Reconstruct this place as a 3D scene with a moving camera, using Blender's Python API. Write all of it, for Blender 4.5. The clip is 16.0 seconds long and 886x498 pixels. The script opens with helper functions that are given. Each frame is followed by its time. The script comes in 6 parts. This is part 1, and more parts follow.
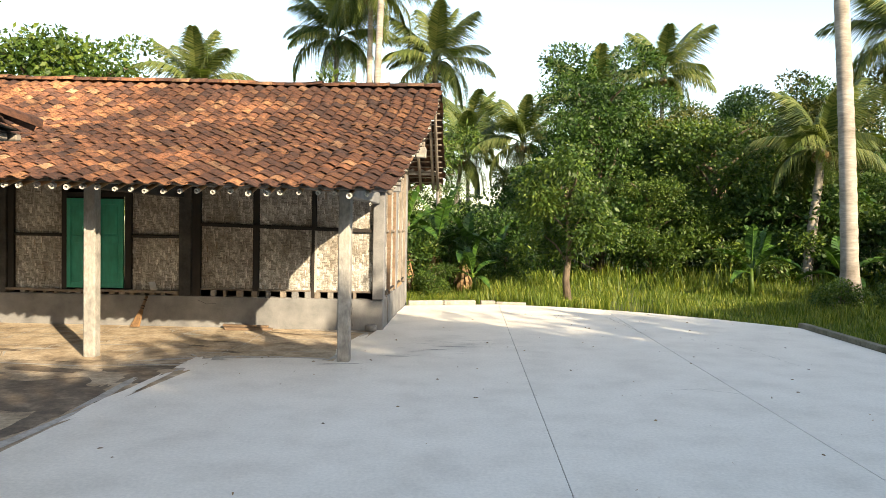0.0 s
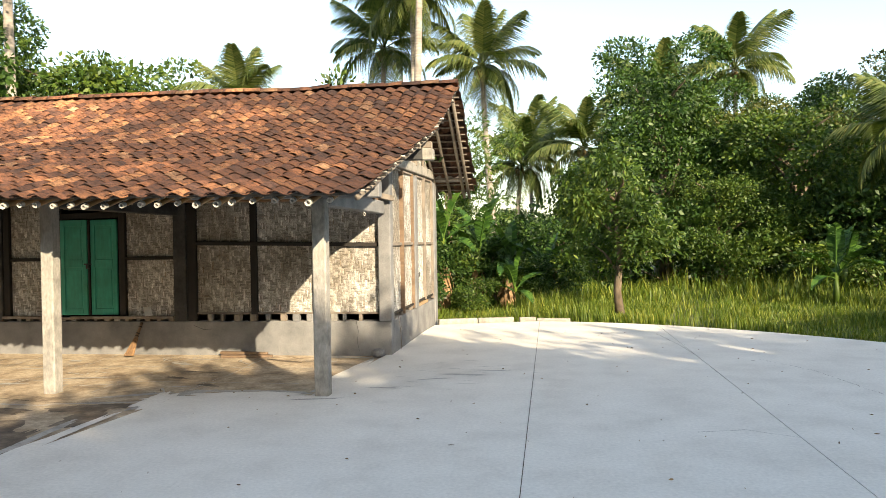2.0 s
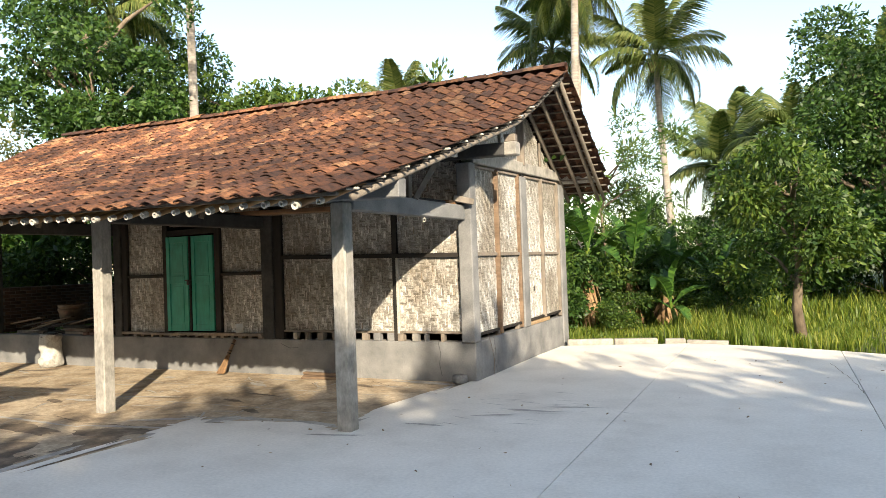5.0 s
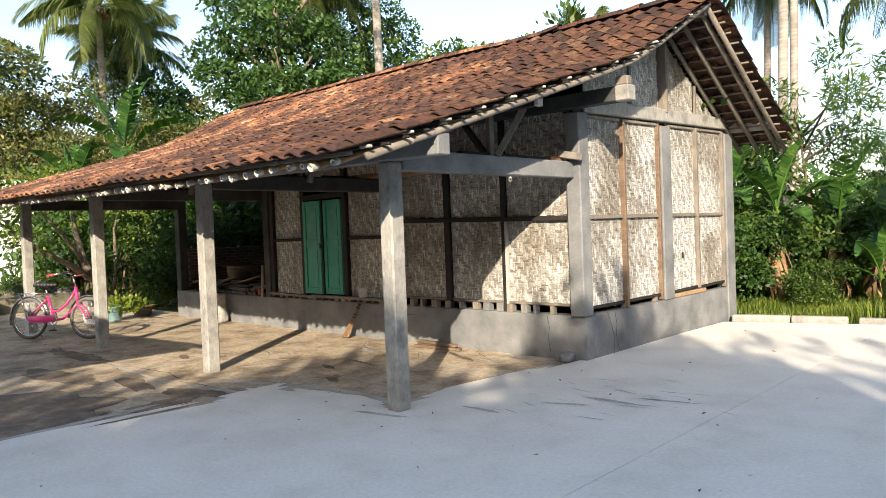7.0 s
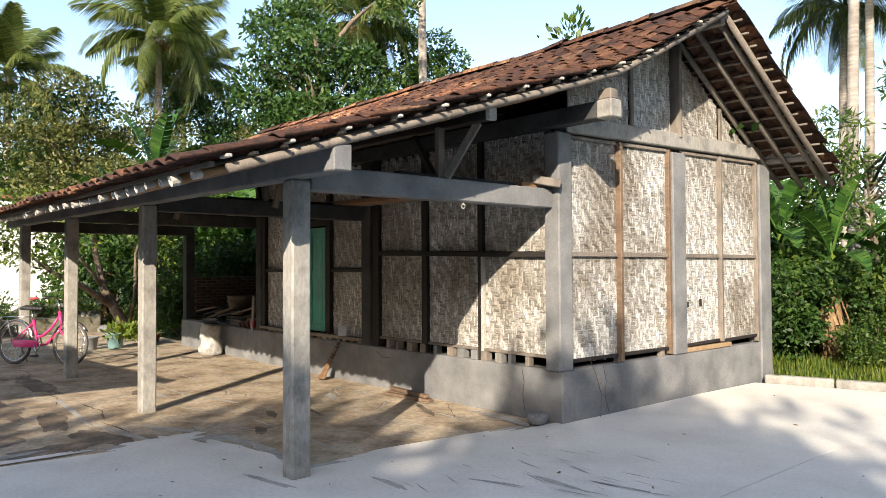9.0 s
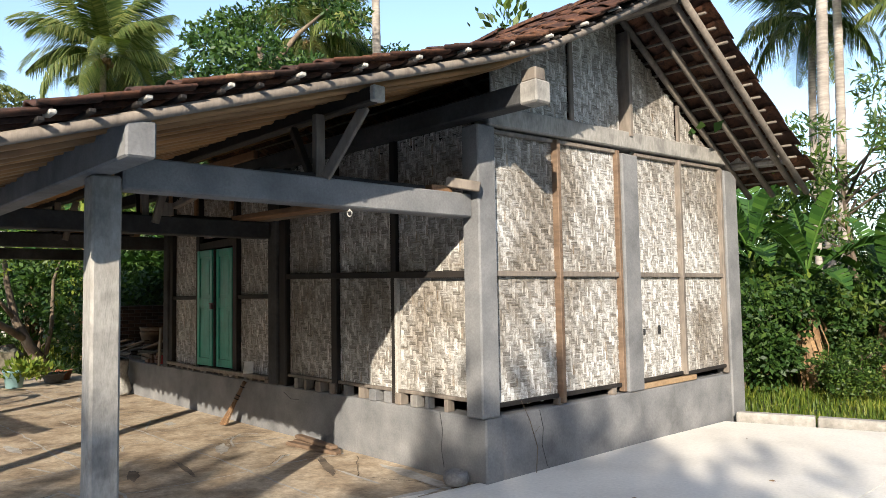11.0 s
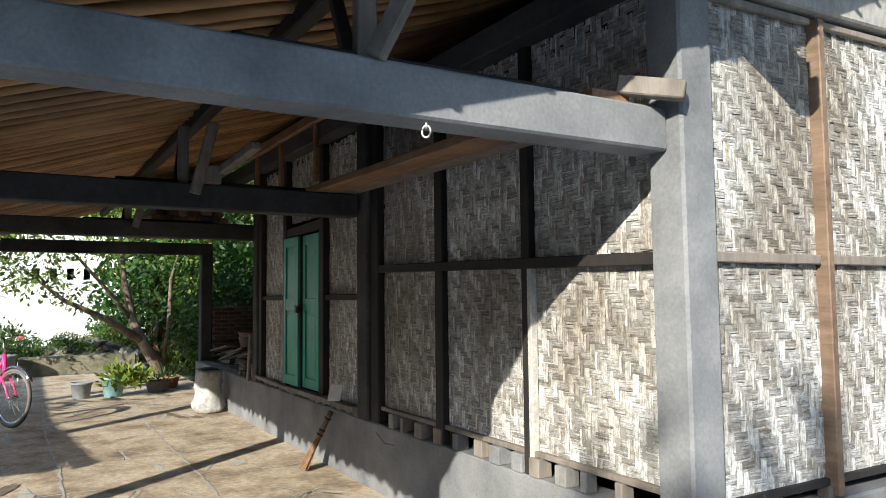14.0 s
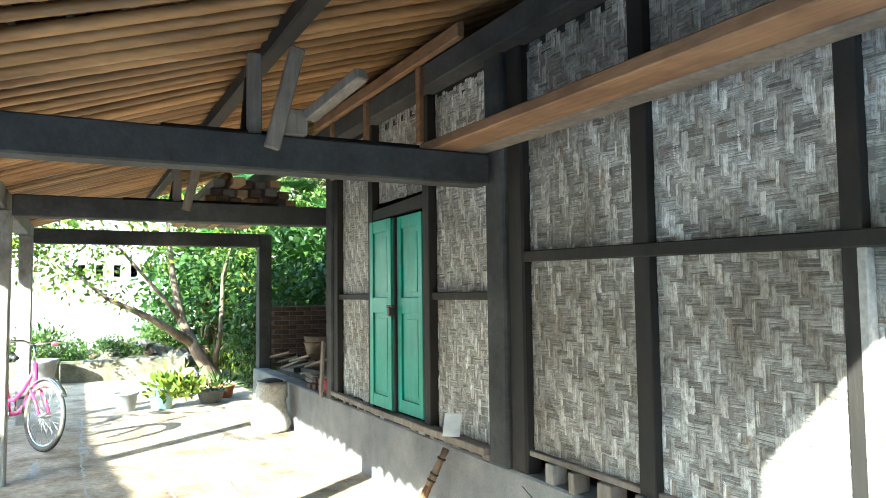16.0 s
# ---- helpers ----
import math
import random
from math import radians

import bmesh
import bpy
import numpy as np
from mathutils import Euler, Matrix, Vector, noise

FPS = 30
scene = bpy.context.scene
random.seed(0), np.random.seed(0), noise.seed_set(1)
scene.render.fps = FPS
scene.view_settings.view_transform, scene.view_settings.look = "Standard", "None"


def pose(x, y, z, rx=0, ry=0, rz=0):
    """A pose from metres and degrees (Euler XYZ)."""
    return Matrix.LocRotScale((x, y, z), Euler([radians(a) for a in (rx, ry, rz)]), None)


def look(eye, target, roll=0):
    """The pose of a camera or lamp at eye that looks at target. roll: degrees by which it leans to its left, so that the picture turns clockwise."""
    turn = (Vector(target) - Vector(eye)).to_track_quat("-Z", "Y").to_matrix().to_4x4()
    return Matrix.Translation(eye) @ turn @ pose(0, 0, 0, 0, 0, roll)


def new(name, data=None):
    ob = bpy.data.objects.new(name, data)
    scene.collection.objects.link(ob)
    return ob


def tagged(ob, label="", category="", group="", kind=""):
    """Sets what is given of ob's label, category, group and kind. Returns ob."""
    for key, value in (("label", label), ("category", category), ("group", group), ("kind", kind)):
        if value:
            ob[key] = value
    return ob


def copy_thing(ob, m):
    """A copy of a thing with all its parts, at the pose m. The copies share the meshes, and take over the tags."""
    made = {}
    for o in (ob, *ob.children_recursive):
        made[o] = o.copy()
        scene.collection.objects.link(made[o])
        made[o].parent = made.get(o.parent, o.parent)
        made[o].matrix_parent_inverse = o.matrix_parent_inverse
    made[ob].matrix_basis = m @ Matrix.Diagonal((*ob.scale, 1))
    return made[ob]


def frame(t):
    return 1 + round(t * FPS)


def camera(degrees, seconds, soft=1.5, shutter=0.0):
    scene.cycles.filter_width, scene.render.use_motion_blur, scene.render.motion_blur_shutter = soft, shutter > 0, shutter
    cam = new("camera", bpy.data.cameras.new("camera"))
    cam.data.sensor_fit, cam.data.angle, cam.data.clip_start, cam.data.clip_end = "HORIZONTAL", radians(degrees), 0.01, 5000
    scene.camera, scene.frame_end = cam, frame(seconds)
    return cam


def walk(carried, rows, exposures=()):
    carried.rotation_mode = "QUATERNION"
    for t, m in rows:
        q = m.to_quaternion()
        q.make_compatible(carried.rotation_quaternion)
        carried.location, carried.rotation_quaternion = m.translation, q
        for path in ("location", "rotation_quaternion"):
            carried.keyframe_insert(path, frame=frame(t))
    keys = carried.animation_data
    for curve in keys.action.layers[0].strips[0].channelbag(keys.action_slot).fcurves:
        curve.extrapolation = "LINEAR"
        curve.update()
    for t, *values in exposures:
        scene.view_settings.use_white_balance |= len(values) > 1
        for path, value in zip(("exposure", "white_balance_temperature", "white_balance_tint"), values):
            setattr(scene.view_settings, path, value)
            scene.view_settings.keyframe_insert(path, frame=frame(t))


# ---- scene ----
cam = camera(63.5, 16.0, 0.75)
PATH = [
    (0, (0.023, 0.388, 1.657), (-0.049, 2.386, 1.598), 1.0),
    (0.5, (0.248, 0.695, 1.622), (0.163, 2.693, 1.647), 0.3),
    (1, (0.438, 1.074, 1.593), (0.232, 3.063, 1.58), -1.2),
    (1.5, (0.651, 1.468, 1.623), (0.479, 3.46, 1.571), -2.7),
    (2, (0.908, 1.777, 1.606), (0.615, 3.756, 1.586), -1.0),
    (2.5, (1.115, 2.113, 1.576), (0.784, 4.086, 1.581), 4.2),
    (3, (1.31, 2.458, 1.581), (0.969, 4.428, 1.641), 0.0),
    (3.5, (1.55, 2.742, 1.574), (1.004, 4.666, 1.586), -1.8),
    (3.7, (1.628, 2.847, 1.555), (0.993, 4.744, 1.573), -0.7),
    (5.8, (2.506, 4.143, 1.505), (1.525, 5.886, 1.487), -0.9),
    (6, (2.592, 4.308, 1.514), (1.548, 6.013, 1.456), 0.5),
    (6.5, (2.813, 4.652, 1.472), (1.613, 6.25, 1.422), -2.1),
    (7, (2.963, 5.034, 1.499), (1.585, 6.483, 1.447), -2.2),
    (7.5, (3.098, 5.423, 1.482), (1.617, 6.767, 1.43), -1.1),
    (8, (3.12, 5.813, 1.461), (1.671, 7.19, 1.493), 3.4),
    (8.5, (3.164, 6.199, 1.461), (1.704, 7.564, 1.518), -0.2),
    (9, (3.049, 6.606, 1.456), (1.527, 7.902, 1.51), -0.3),
    (9.5, (2.86, 6.979, 1.49), (1.375, 8.317, 1.546), 1.8),
    (9.7, (2.828, 7.14, 1.499), (1.393, 8.532, 1.573), -0.6),
    (11.8, (2.15, 8.357, 1.406), (0.634, 9.655, 1.54), 0.4),
    (12, (2.042, 8.492, 1.417), (0.533, 9.799, 1.543), 1.5),
    (12.5, (1.738, 8.824, 1.416), (0.248, 10.157, 1.488), 0.0),
    (13, (1.398, 9.11, 1.454), (-0.265, 10.22, 1.483), 1.4),
    (13.5, (1.005, 9.277, 1.46), (-0.697, 10.324, 1.543), 1.4),
    (14, (0.642, 9.486, 1.429), (-1.081, 10.493, 1.563), -0.6),
    (14.5, (0.22, 9.598, 1.43), (-1.51, 10.589, 1.585), -1.6),
    (15, (-0.213, 9.672, 1.443), (-1.888, 10.765, 1.465), -0.9),
    (15.5, (-0.646, 9.722, 1.471), (-2.406, 10.671, 1.518), -1.4),
    (16, (-1.063, 9.666, 1.447), (-2.841, 10.573, 1.574), -0.7),
]
EXPOSURES = [(0, 1.62, 8000, 9), (3.7, 1.5, 7500, 8), (6.0, 1.42, 7000, 9), (9.0, 1.26, 6700, 11), (11.8, 1.08, 6200, 10), (13.0, 1.0, 5880, 8), (14.0, 1.34, 5850, 6), (15.0, 2.0, 5650, 1), (15.5, 2.48, 5450, -5), (16, 3.38, 5500, -6)]
walk(cam, [(t, look(eye, target, roll)) for t, eye, target, roll in PATH], EXPOSURES)

# ---- sky and sun ----
SUN_TO = Vector((0.60, -0.80, 0.425)).normalized()
world = bpy.data.worlds.new("world")
scene.world = world
world.use_nodes = True
wn = world.node_tree
sky = wn.nodes.new("ShaderNodeTexSky")
sky.sky_type = "NISHITA"
sky.sun_disc = False
sky.sun_elevation = radians(23)
sky.sun_rotation = math.atan2(0.60, -0.80)
sky.air_density, sky.dust_density, sky.ozone_density = 1.0, 1.1, 1.2
wn.nodes["Background"].inputs[1].default_value = 0.15
wn.links.new(sky.outputs[0], wn.nodes["Background"].inputs[0])
sun = new("sun", bpy.data.lights.new("sun", "SUN"))
sun.data.energy, sun.data.angle, sun.data.color = 4.05, radians(0.5), (1.0, 0.90, 0.75)
sun.matrix_world = look(SUN_TO * 40, (0, 0, 0))


# ---- materials ----
def material(name):
    m = bpy.data.materials.new(name)
    m.use_nodes = True
    return m, m.node_tree, m.node_tree.nodes["Principled BSDF"]


def node(nt, kind, **values):
    n = nt.nodes.new(kind)
    for key, v in values.items():
        n.inputs[key].default_value = v
    return n


def ramp(nt, fac, stops):
    r = nt.nodes.new("ShaderNodeValToRGB")
    el = r.color_ramp.elements
    while len(el) < len(stops):
        el.new(0.5)
    for e, (p, c) in zip(el, stops):
        e.position, e.color = p, (*c, 1)
    nt.links.new(fac, r.inputs[0])
    return r.outputs[0]


def noise_tex(nt, scale, detail=4.0, rough=0.55, stretch=None, coords="Object"):
    tc = nt.nodes.new("ShaderNodeTexCoord")
    n = node(nt, "ShaderNodeTexNoise", Scale=scale, Detail=detail, Roughness=rough)
    src = nt.nodes.new("ShaderNodeNewGeometry").outputs["Position"] if coords == "World" else tc.outputs[coords]
    if stretch:
        mp = nt.nodes.new("ShaderNodeMapping")
        mp.inputs["Scale"].default_value = stretch
        nt.links.new(src, mp.inputs[0])
        src = mp.outputs[0]
    nt.links.new(src, n.inputs["Vector"])
    return n.outputs[0]


def mixed(nt, a, b, fac, mode="MIX"):
    m = nt.nodes.new("ShaderNodeMix")
    m.data_type, m.blend_type = "RGBA", mode
    for sock, v in ((m.inputs[6], a), (m.inputs[7], b), (m.inputs[0], fac)):
        if isinstance(v, (int, float)):
            sock.default_value = v
        elif isinstance(v, tuple):
            sock.default_value = (*v, 1)
        else:
            nt.links.new(v, sock)
    return m.outputs[2]


def bump(nt, bsdf, height, strength, distance=0.01):
    b = node(nt, "ShaderNodeBump", Strength=strength, Distance=distance)
    nt.links.new(height, b.inputs["Height"])
    nt.links.new(b.outputs[0], bsdf.inputs["Normal"])


def piece_random(nt):
    """One number for each piece, be it an object or an island of a joined mesh."""
    a = nt.nodes.new("ShaderNodeObjectInfo").outputs["Random"]
    b = nt.nodes.new("ShaderNodeNewGeometry").outputs["Random Per Island"]
    s = nt.nodes.new("ShaderNodeMath")
    nt.links.new(a, s.inputs[0])
    nt.links.new(b, s.inputs[1])
    f = nt.nodes.new("ShaderNodeMath")
    f.operation = "FRACT"
    nt.links.new(s.outputs[0], f.inputs[0])
    return f.outputs[0]


def surface(name, stops, big, fine, rough, relief, stretch=None, spread=0.5, pieces=0.0, distance=0.01, coords="Object"):
    """A weathered surface: a ramp over coarse stains, modulated by fine grain."""
    m, nt, b = material(name)
    n1 = noise_tex(nt, big, 5, 0.6, None, coords)
    col = ramp(nt, n1, stops)
    n2 = noise_tex(nt, fine, 6, 0.65, stretch, coords)
    grain = ramp(nt, n2, [(0.3, (1 - spread,) * 3), (0.7, (1.0 + spread * 0.25,) * 3)])
    col = mixed(nt, col, grain, 1.0, "MULTIPLY")
    if pieces:
        tone = ramp(nt, piece_random(nt), [(0.0, (1 - pieces,) * 3), (1.0, (1 + pieces * 0.3,) * 3)])
        col = mixed(nt, col, tone, 1.0, "MULTIPLY")
    nt.links.new(col, b.inputs["Base Color"])
    b.inputs["Roughness"].default_value = rough
    bump(nt, b, n2, relief, distance)
    return m


def plain(name, colour, rough=0.5, metal=0.0, spread=0.25, scale=9.0):
    m, nt, b = material(name)
    n = noise_tex(nt, scale, 5, 0.6)
    col = mixed(nt, colour, ramp(nt, n, [(0.3, (1 - spread,) * 3), (0.7, (1.1,) * 3)]), 1.0, "MULTIPLY")
    nt.links.new(col, b.inputs["Base Color"])
    b.inputs["Roughness"].default_value, b.inputs["Metallic"].default_value = rough, metal
    bump(nt, b, n, 0.15, 0.004)
    return m


def leaf_material(name, dark, mid, light, thin=0.3, rough=0.5):
    m, nt, b = material(name)
    r = piece_random(nt)
    n = noise_tex(nt, 0.9, 2, 0.5, None, "World")
    add = nt.nodes.new("ShaderNodeMath")
    nt.links.new(r, add.inputs[0])
    nt.links.new(n, add.inputs[1])
    half = nt.nodes.new("ShaderNodeMath")
    half.operation, half.inputs[1].default_value = "MULTIPLY", 0.5
    nt.links.new(add.outputs[0], half.inputs[0])
    col = ramp(nt, half.outputs[0], [(0.2, dark), (0.5, mid), (0.8, light)])
    nt.links.new(col, b.inputs["Base Color"])
    b.inputs["Roughness"].default_value = rough
    b.inputs["Specular IOR Level"].default_value = 0.35
    t = nt.nodes.new("ShaderNodeBsdfTranslucent")
    warm = mixed(nt, col, (0.9, 1.0, 0.35), 1.0, "MULTIPLY")
    nt.links.new(warm, t.inputs[0])
    mx = nt.nodes.new("ShaderNodeMixShader")
    mx.inputs[0].default_value = thin
    nt.links.new(b.outputs[0], mx.inputs[1])
    nt.links.new(t.outputs[0], mx.inputs[2])
    nt.links.new(mx.outputs[0], nt.nodes["Material Output"].inputs[0])
    return m


SLAB = surface("new_concrete", [(0.3, (0.63, 0.585, 0.515)), (0.5, (0.71, 0.665, 0.59)), (0.7, (0.76, 0.715, 0.64))], 1.6, 34, 0.85, 0.16, None, 0.15)
OLD_FLOOR = surface("old_concrete_floor", [(0.3, (0.17, 0.12, 0.078)), (0.44, (0.37, 0.28, 0.185)), (0.58, (0.54, 0.435, 0.31)), (0.75, (0.32, 0.245, 0.17))], 2.1, 24, 0.9, 0.35, None, 0.42)
DAMP = surface("damp_mossy_concrete", [(0.3, (0.085, 0.064, 0.045)), (0.5, (0.16, 0.12, 0.085)), (0.68, (0.30, 0.235, 0.165))], 3.5, 26, 0.8, 0.3, None, 0.4, coords="World")
SPLASH = surface("cement_splash", [(0.3, (0.30, 0.275, 0.24)), (0.55, (0.46, 0.435, 0.39)), (0.75, (0.36, 0.325, 0.28))], 4.0, 30, 0.9, 0.3, None, 0.3, coords="World")
POST = surface("post_concrete", [(0.3, (0.19, 0.18, 0.165)), (0.55, (0.36, 0.34, 0.305)), (0.75, (0.28, 0.255, 0.22))], 4.5, 42, 0.9, 0.35, (1, 1, 0.35), 0.3)
PLINTH = surface("plinth_concrete", [(0.28, (0.115, 0.116, 0.118)), (0.5, (0.19, 0.19, 0.19)), (0.7, (0.255, 0.251, 0.245))], 2.6, 60, 0.88, 0.25, None, 0.22)
# darkest concrete, for inner columns, tie beams and the front wall plate
DARKCONCRETE = surface("dark_concrete", [(0.3, (0.026, 0.026, 0.026)), (0.55, (0.06, 0.06, 0.06)), (0.75, (0.115, 0.11, 0.105))], 2.0, 24, 0.9, 0.3, None, 0.3)
KERB = surface("kerb_concrete", [(0.3, (0.20, 0.185, 0.16)), (0.6, (0.38, 0.36, 0.325)), (0.8, (0.27, 0.25, 0.21))], 3.0, 20, 0.9, 0.4, None, 0.3)
# dark timber; also stands in for shade between rafters and inside the house
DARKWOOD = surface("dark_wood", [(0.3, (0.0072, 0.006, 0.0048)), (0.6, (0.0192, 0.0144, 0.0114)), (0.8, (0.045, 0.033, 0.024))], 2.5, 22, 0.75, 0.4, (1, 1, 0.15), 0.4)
GREYWOOD = surface("weathered_wood", [(0.3, (0.13, 0.11, 0.092)), (0.6, (0.25, 0.21, 0.17)), (0.8, (0.18, 0.145, 0.11))], 3, 26, 0.8, 0.4, (1, 1, 0.15), 0.35)
BROWNWOOD = surface("brown_wood", [(0.3, (0.12, 0.075, 0.046)), (0.6, (0.21, 0.14, 0.09)), (0.8, (0.16, 0.115, 0.08))], 3, 26, 0.75, 0.4, (0.15, 1, 1), 0.35)
ORANGEWOOD = surface("orange_brown_timber", [(0.3, (0.19, 0.10, 0.05)), (0.6, (0.31, 0.175, 0.09)), (0.8, (0.25, 0.15, 0.085))], 3, 30, 0.75, 0.4, (0.12, 1, 1), 0.4)
FRESHWOOD = surface("sawn_timber", [(0.3, (0.36, 0.22, 0.11)), (0.6, (0.50, 0.34, 0.19)), (0.8, (0.40, 0.28, 0.17))], 3, 26, 0.75, 0.35, (0.15, 1, 1), 0.3, 0.25)
BAMBOO = surface("bamboo_pole", [(0.3, (0.27, 0.135, 0.05)), (0.6, (0.44, 0.245, 0.098)), (0.8, (0.36, 0.22, 0.10))], 1.5, 40, 0.5, 0.12, (1, 0.06, 1), 0.22, 0.5)
PALEBAMBOO = surface("pale_bamboo", [(0.3, (0.45, 0.42, 0.37)), (0.6, (0.62, 0.59, 0.53)), (0.8, (0.5, 0.46, 0.4))], 5, 40, 0.7, 0.25, None, 0.3, 0.2)
BRICK = surface("brick", [(0.3, (0.085, 0.055, 0.043)), (0.6, (0.17, 0.095, 0.067)), (0.8, (0.14, 0.09, 0.07))], 4, 40, 0.9, 0.4, None, 0.4, 0.45)
MORTAR = surface("mortar", [(0.3, (0.16, 0.14, 0.13)), (0.7, (0.25, 0.23, 0.21))], 5, 30, 0.95, 0.4, None, 0.3)
WHITEWALL = surface("whitewash", [(0.3, (0.70, 0.70, 0.68)), (0.6, (0.82, 0.82, 0.80)), (0.8, (0.76, 0.75, 0.72))], 0.7, 12, 0.9, 0.15, None, 0.12)
DIRT = surface("damp_earth", [(0.3, (0.06, 0.045, 0.03)), (0.6, (0.14, 0.10, 0.065)), (0.8, (0.10, 0.10, 0.045))], 1.5, 14, 1.0, 0.6, None, 0.4)
GREEN = surface("green_paint", [(0.3, (0.012, 0.24, 0.16)), (0.6, (0.02, 0.33, 0.23)), (0.8, (0.03, 0.29, 0.2))], 3, 26, 0.45, 0.15, (1, 1, 0.2), 0.2)
SACK = surface("woven_plastic_sack", [(0.3, (0.25, 0.24, 0.22)), (0.5, (0.5, 0.49, 0.455)), (0.68, (0.2, 0.18, 0.155))], 5, 60, 0.7, 0.4, None, 0.3)
STRAW = surface("broom_straw", [(0.3, (0.17, 0.09, 0.04)), (0.7, (0.32, 0.18, 0.08))], 12, 60, 0.8, 0.4, (1, 1, 0.1), 0.4, 0.4)
ROCK = surface("grey_stone", [(0.3, (0.12, 0.12, 0.115)), (0.7, (0.26, 0.25, 0.24))], 6, 40, 0.9, 0.6, None, 0.4)
RUBBER = plain("black_rubber", (0.02, 0.02, 0.02), 0.7)
TYREWALL = plain("tan_tyre_wall", (0.13, 0.10, 0.075), 0.7)
MOSSY = surface("mossy_concrete", [(0.3, (0.07, 0.075, 0.04)), (0.5, (0.17, 0.155, 0.11)), (0.75, (0.25, 0.225, 0.17))], 2.5, 25, 0.95, 0.5, None, 0.4)
CHROME = plain("chrome", (0.6, 0.6, 0.6), 0.25, 1.0, 0.2)
PINK = plain("pink_paint", (0.66, 0.035, 0.17), 0.3, 0.0, 0.15)
RED = plain("red_plastic", (0.5, 0.05, 0.06), 0.45)
GREYPLASTIC = plain("grey_plastic", (0.2, 0.21, 0.22), 0.6)
TEAL = plain("teal_plastic", (0.18, 0.30, 0.31), 0.5)
TERRACOTTA = plain("terracotta", (0.36, 0.15, 0.08), 0.85)
BLACK = plain("black_plastic", (0.03, 0.03, 0.032), 0.55)
WHITEPAPER = plain("white_card", (0.75, 0.74, 0.70), 0.8)
VOIDDARK = plain("bamboo_backing", (0.27, 0.25, 0.225), 0.9)
BARK = surface("bark", [(0.3, (0.09, 0.065, 0.045)), (0.6, (0.19, 0.145, 0.10)), (0.8, (0.24, 0.21, 0.17))], 3, 16, 0.95, 0.8, (1, 1, 0.3), 0.45)
PALMBARK = surface("palm_bark", [(0.3, (0.17, 0.145, 0.12)), (0.55, (0.34, 0.30, 0.26)), (0.75, (0.45, 0.42, 0.37))], 1.6, 9, 0.95, 0.8, (0.4, 0.4, 2.5), 0.4)
DRYLEAF = surface("dry_leaf", [(0.3, (0.17, 0.09, 0.04)), (0.7, (0.40, 0.26, 0.13))], 5, 30, 0.8, 0.3, None, 0.35, 0.4)
LEAF_DARK = leaf_material("dark_leaves", (0.0128, 0.036, 0.0088), (0.0336, 0.08, 0.016), (0.076, 0.136, 0.0256))
LEAF_MID = leaf_material("green_leaves", (0.0176, 0.044, 0.0096), (0.052, 0.104, 0.0176), (0.136, 0.188, 0.032))
LEAF_LIGHT = leaf_material("yellow_green_leaves", (0.03825, 0.07225, 0.0102), (0.0935, 0.153, 0.0187), (0.2295, 0.255, 0.03825))
LEAF_OLIVE = leaf_material("olive_leaves", (0.02975, 0.0425, 0.0119), (0.08075, 0.09775, 0.0255), (0.187, 0.1785, 0.051))
LEAF_PALM = leaf_material("palm_leaflets", (0.0405, 0.072, 0.0198), (0.108, 0.1485, 0.045), (0.243, 0.252, 0.09), 0.35, 0.35)
LEAF_BANANA = leaf_material("banana_leaf", (0.014, 0.0455, 0.0084), (0.0315, 0.0875, 0.014), (0.077, 0.154, 0.0245), 0.2, 0.5)
GRASS = leaf_material("grass_blades", (0.04675, 0.085, 0.0136), (0.119, 0.1785, 0.0238), (0.272, 0.2805, 0.051), 0.4)


def weave_material(name, stretch, tone):
    """Split bamboo with streaks along the strip."""
    m, nt, b = material(name)
    r = piece_random(nt)
    col = ramp(nt, r, [(0.0, (0.27, 0.25, 0.225)), (0.2, (0.43, 0.42, 0.395)), (0.6, (0.58, 0.57, 0.55)), (0.93, (0.74, 0.735, 0.715)), (1.0, (0.36, 0.30, 0.235))])
    col = mixed(nt, col, (tone, tone, tone * 0.985), 1.0, "MULTIPLY")
    stain = ramp(nt, noise_tex(nt, 1.1, 4, 0.65, None, "World"), [(0.36, (0.50, 0.455, 0.405)), (0.57, (1.0, 1.0, 1.0))])
    col = mixed(nt, col, stain, 1.0, "MULTIPLY")
    fib = noise_tex(nt, 95, 6, 0.75, stretch, "World")
    col = mixed(nt, col, ramp(nt, fib, [(0.33, (0.42, 0.38, 0.34)), (0.54, (1.08, 1.08, 1.08))]), 1.0, "MULTIPLY")
    peel = noise_tex(nt, 34, 7, 0.75, None, "World")
    col = mixed(nt, col, ramp(nt, peel, [(0.4, (0.66, 0.63, 0.58)), (0.5, (1.0, 1.0, 1.0)), (0.62, (1.22, 1.23, 1.24))]), 1.0, "MULTIPLY")
    nt.links.new(col, b.inputs["Base Color"])
    b.inputs["Roughness"].default_value = 0.7
    bump(nt, b, fib, 0.6, 0.004)
    return m


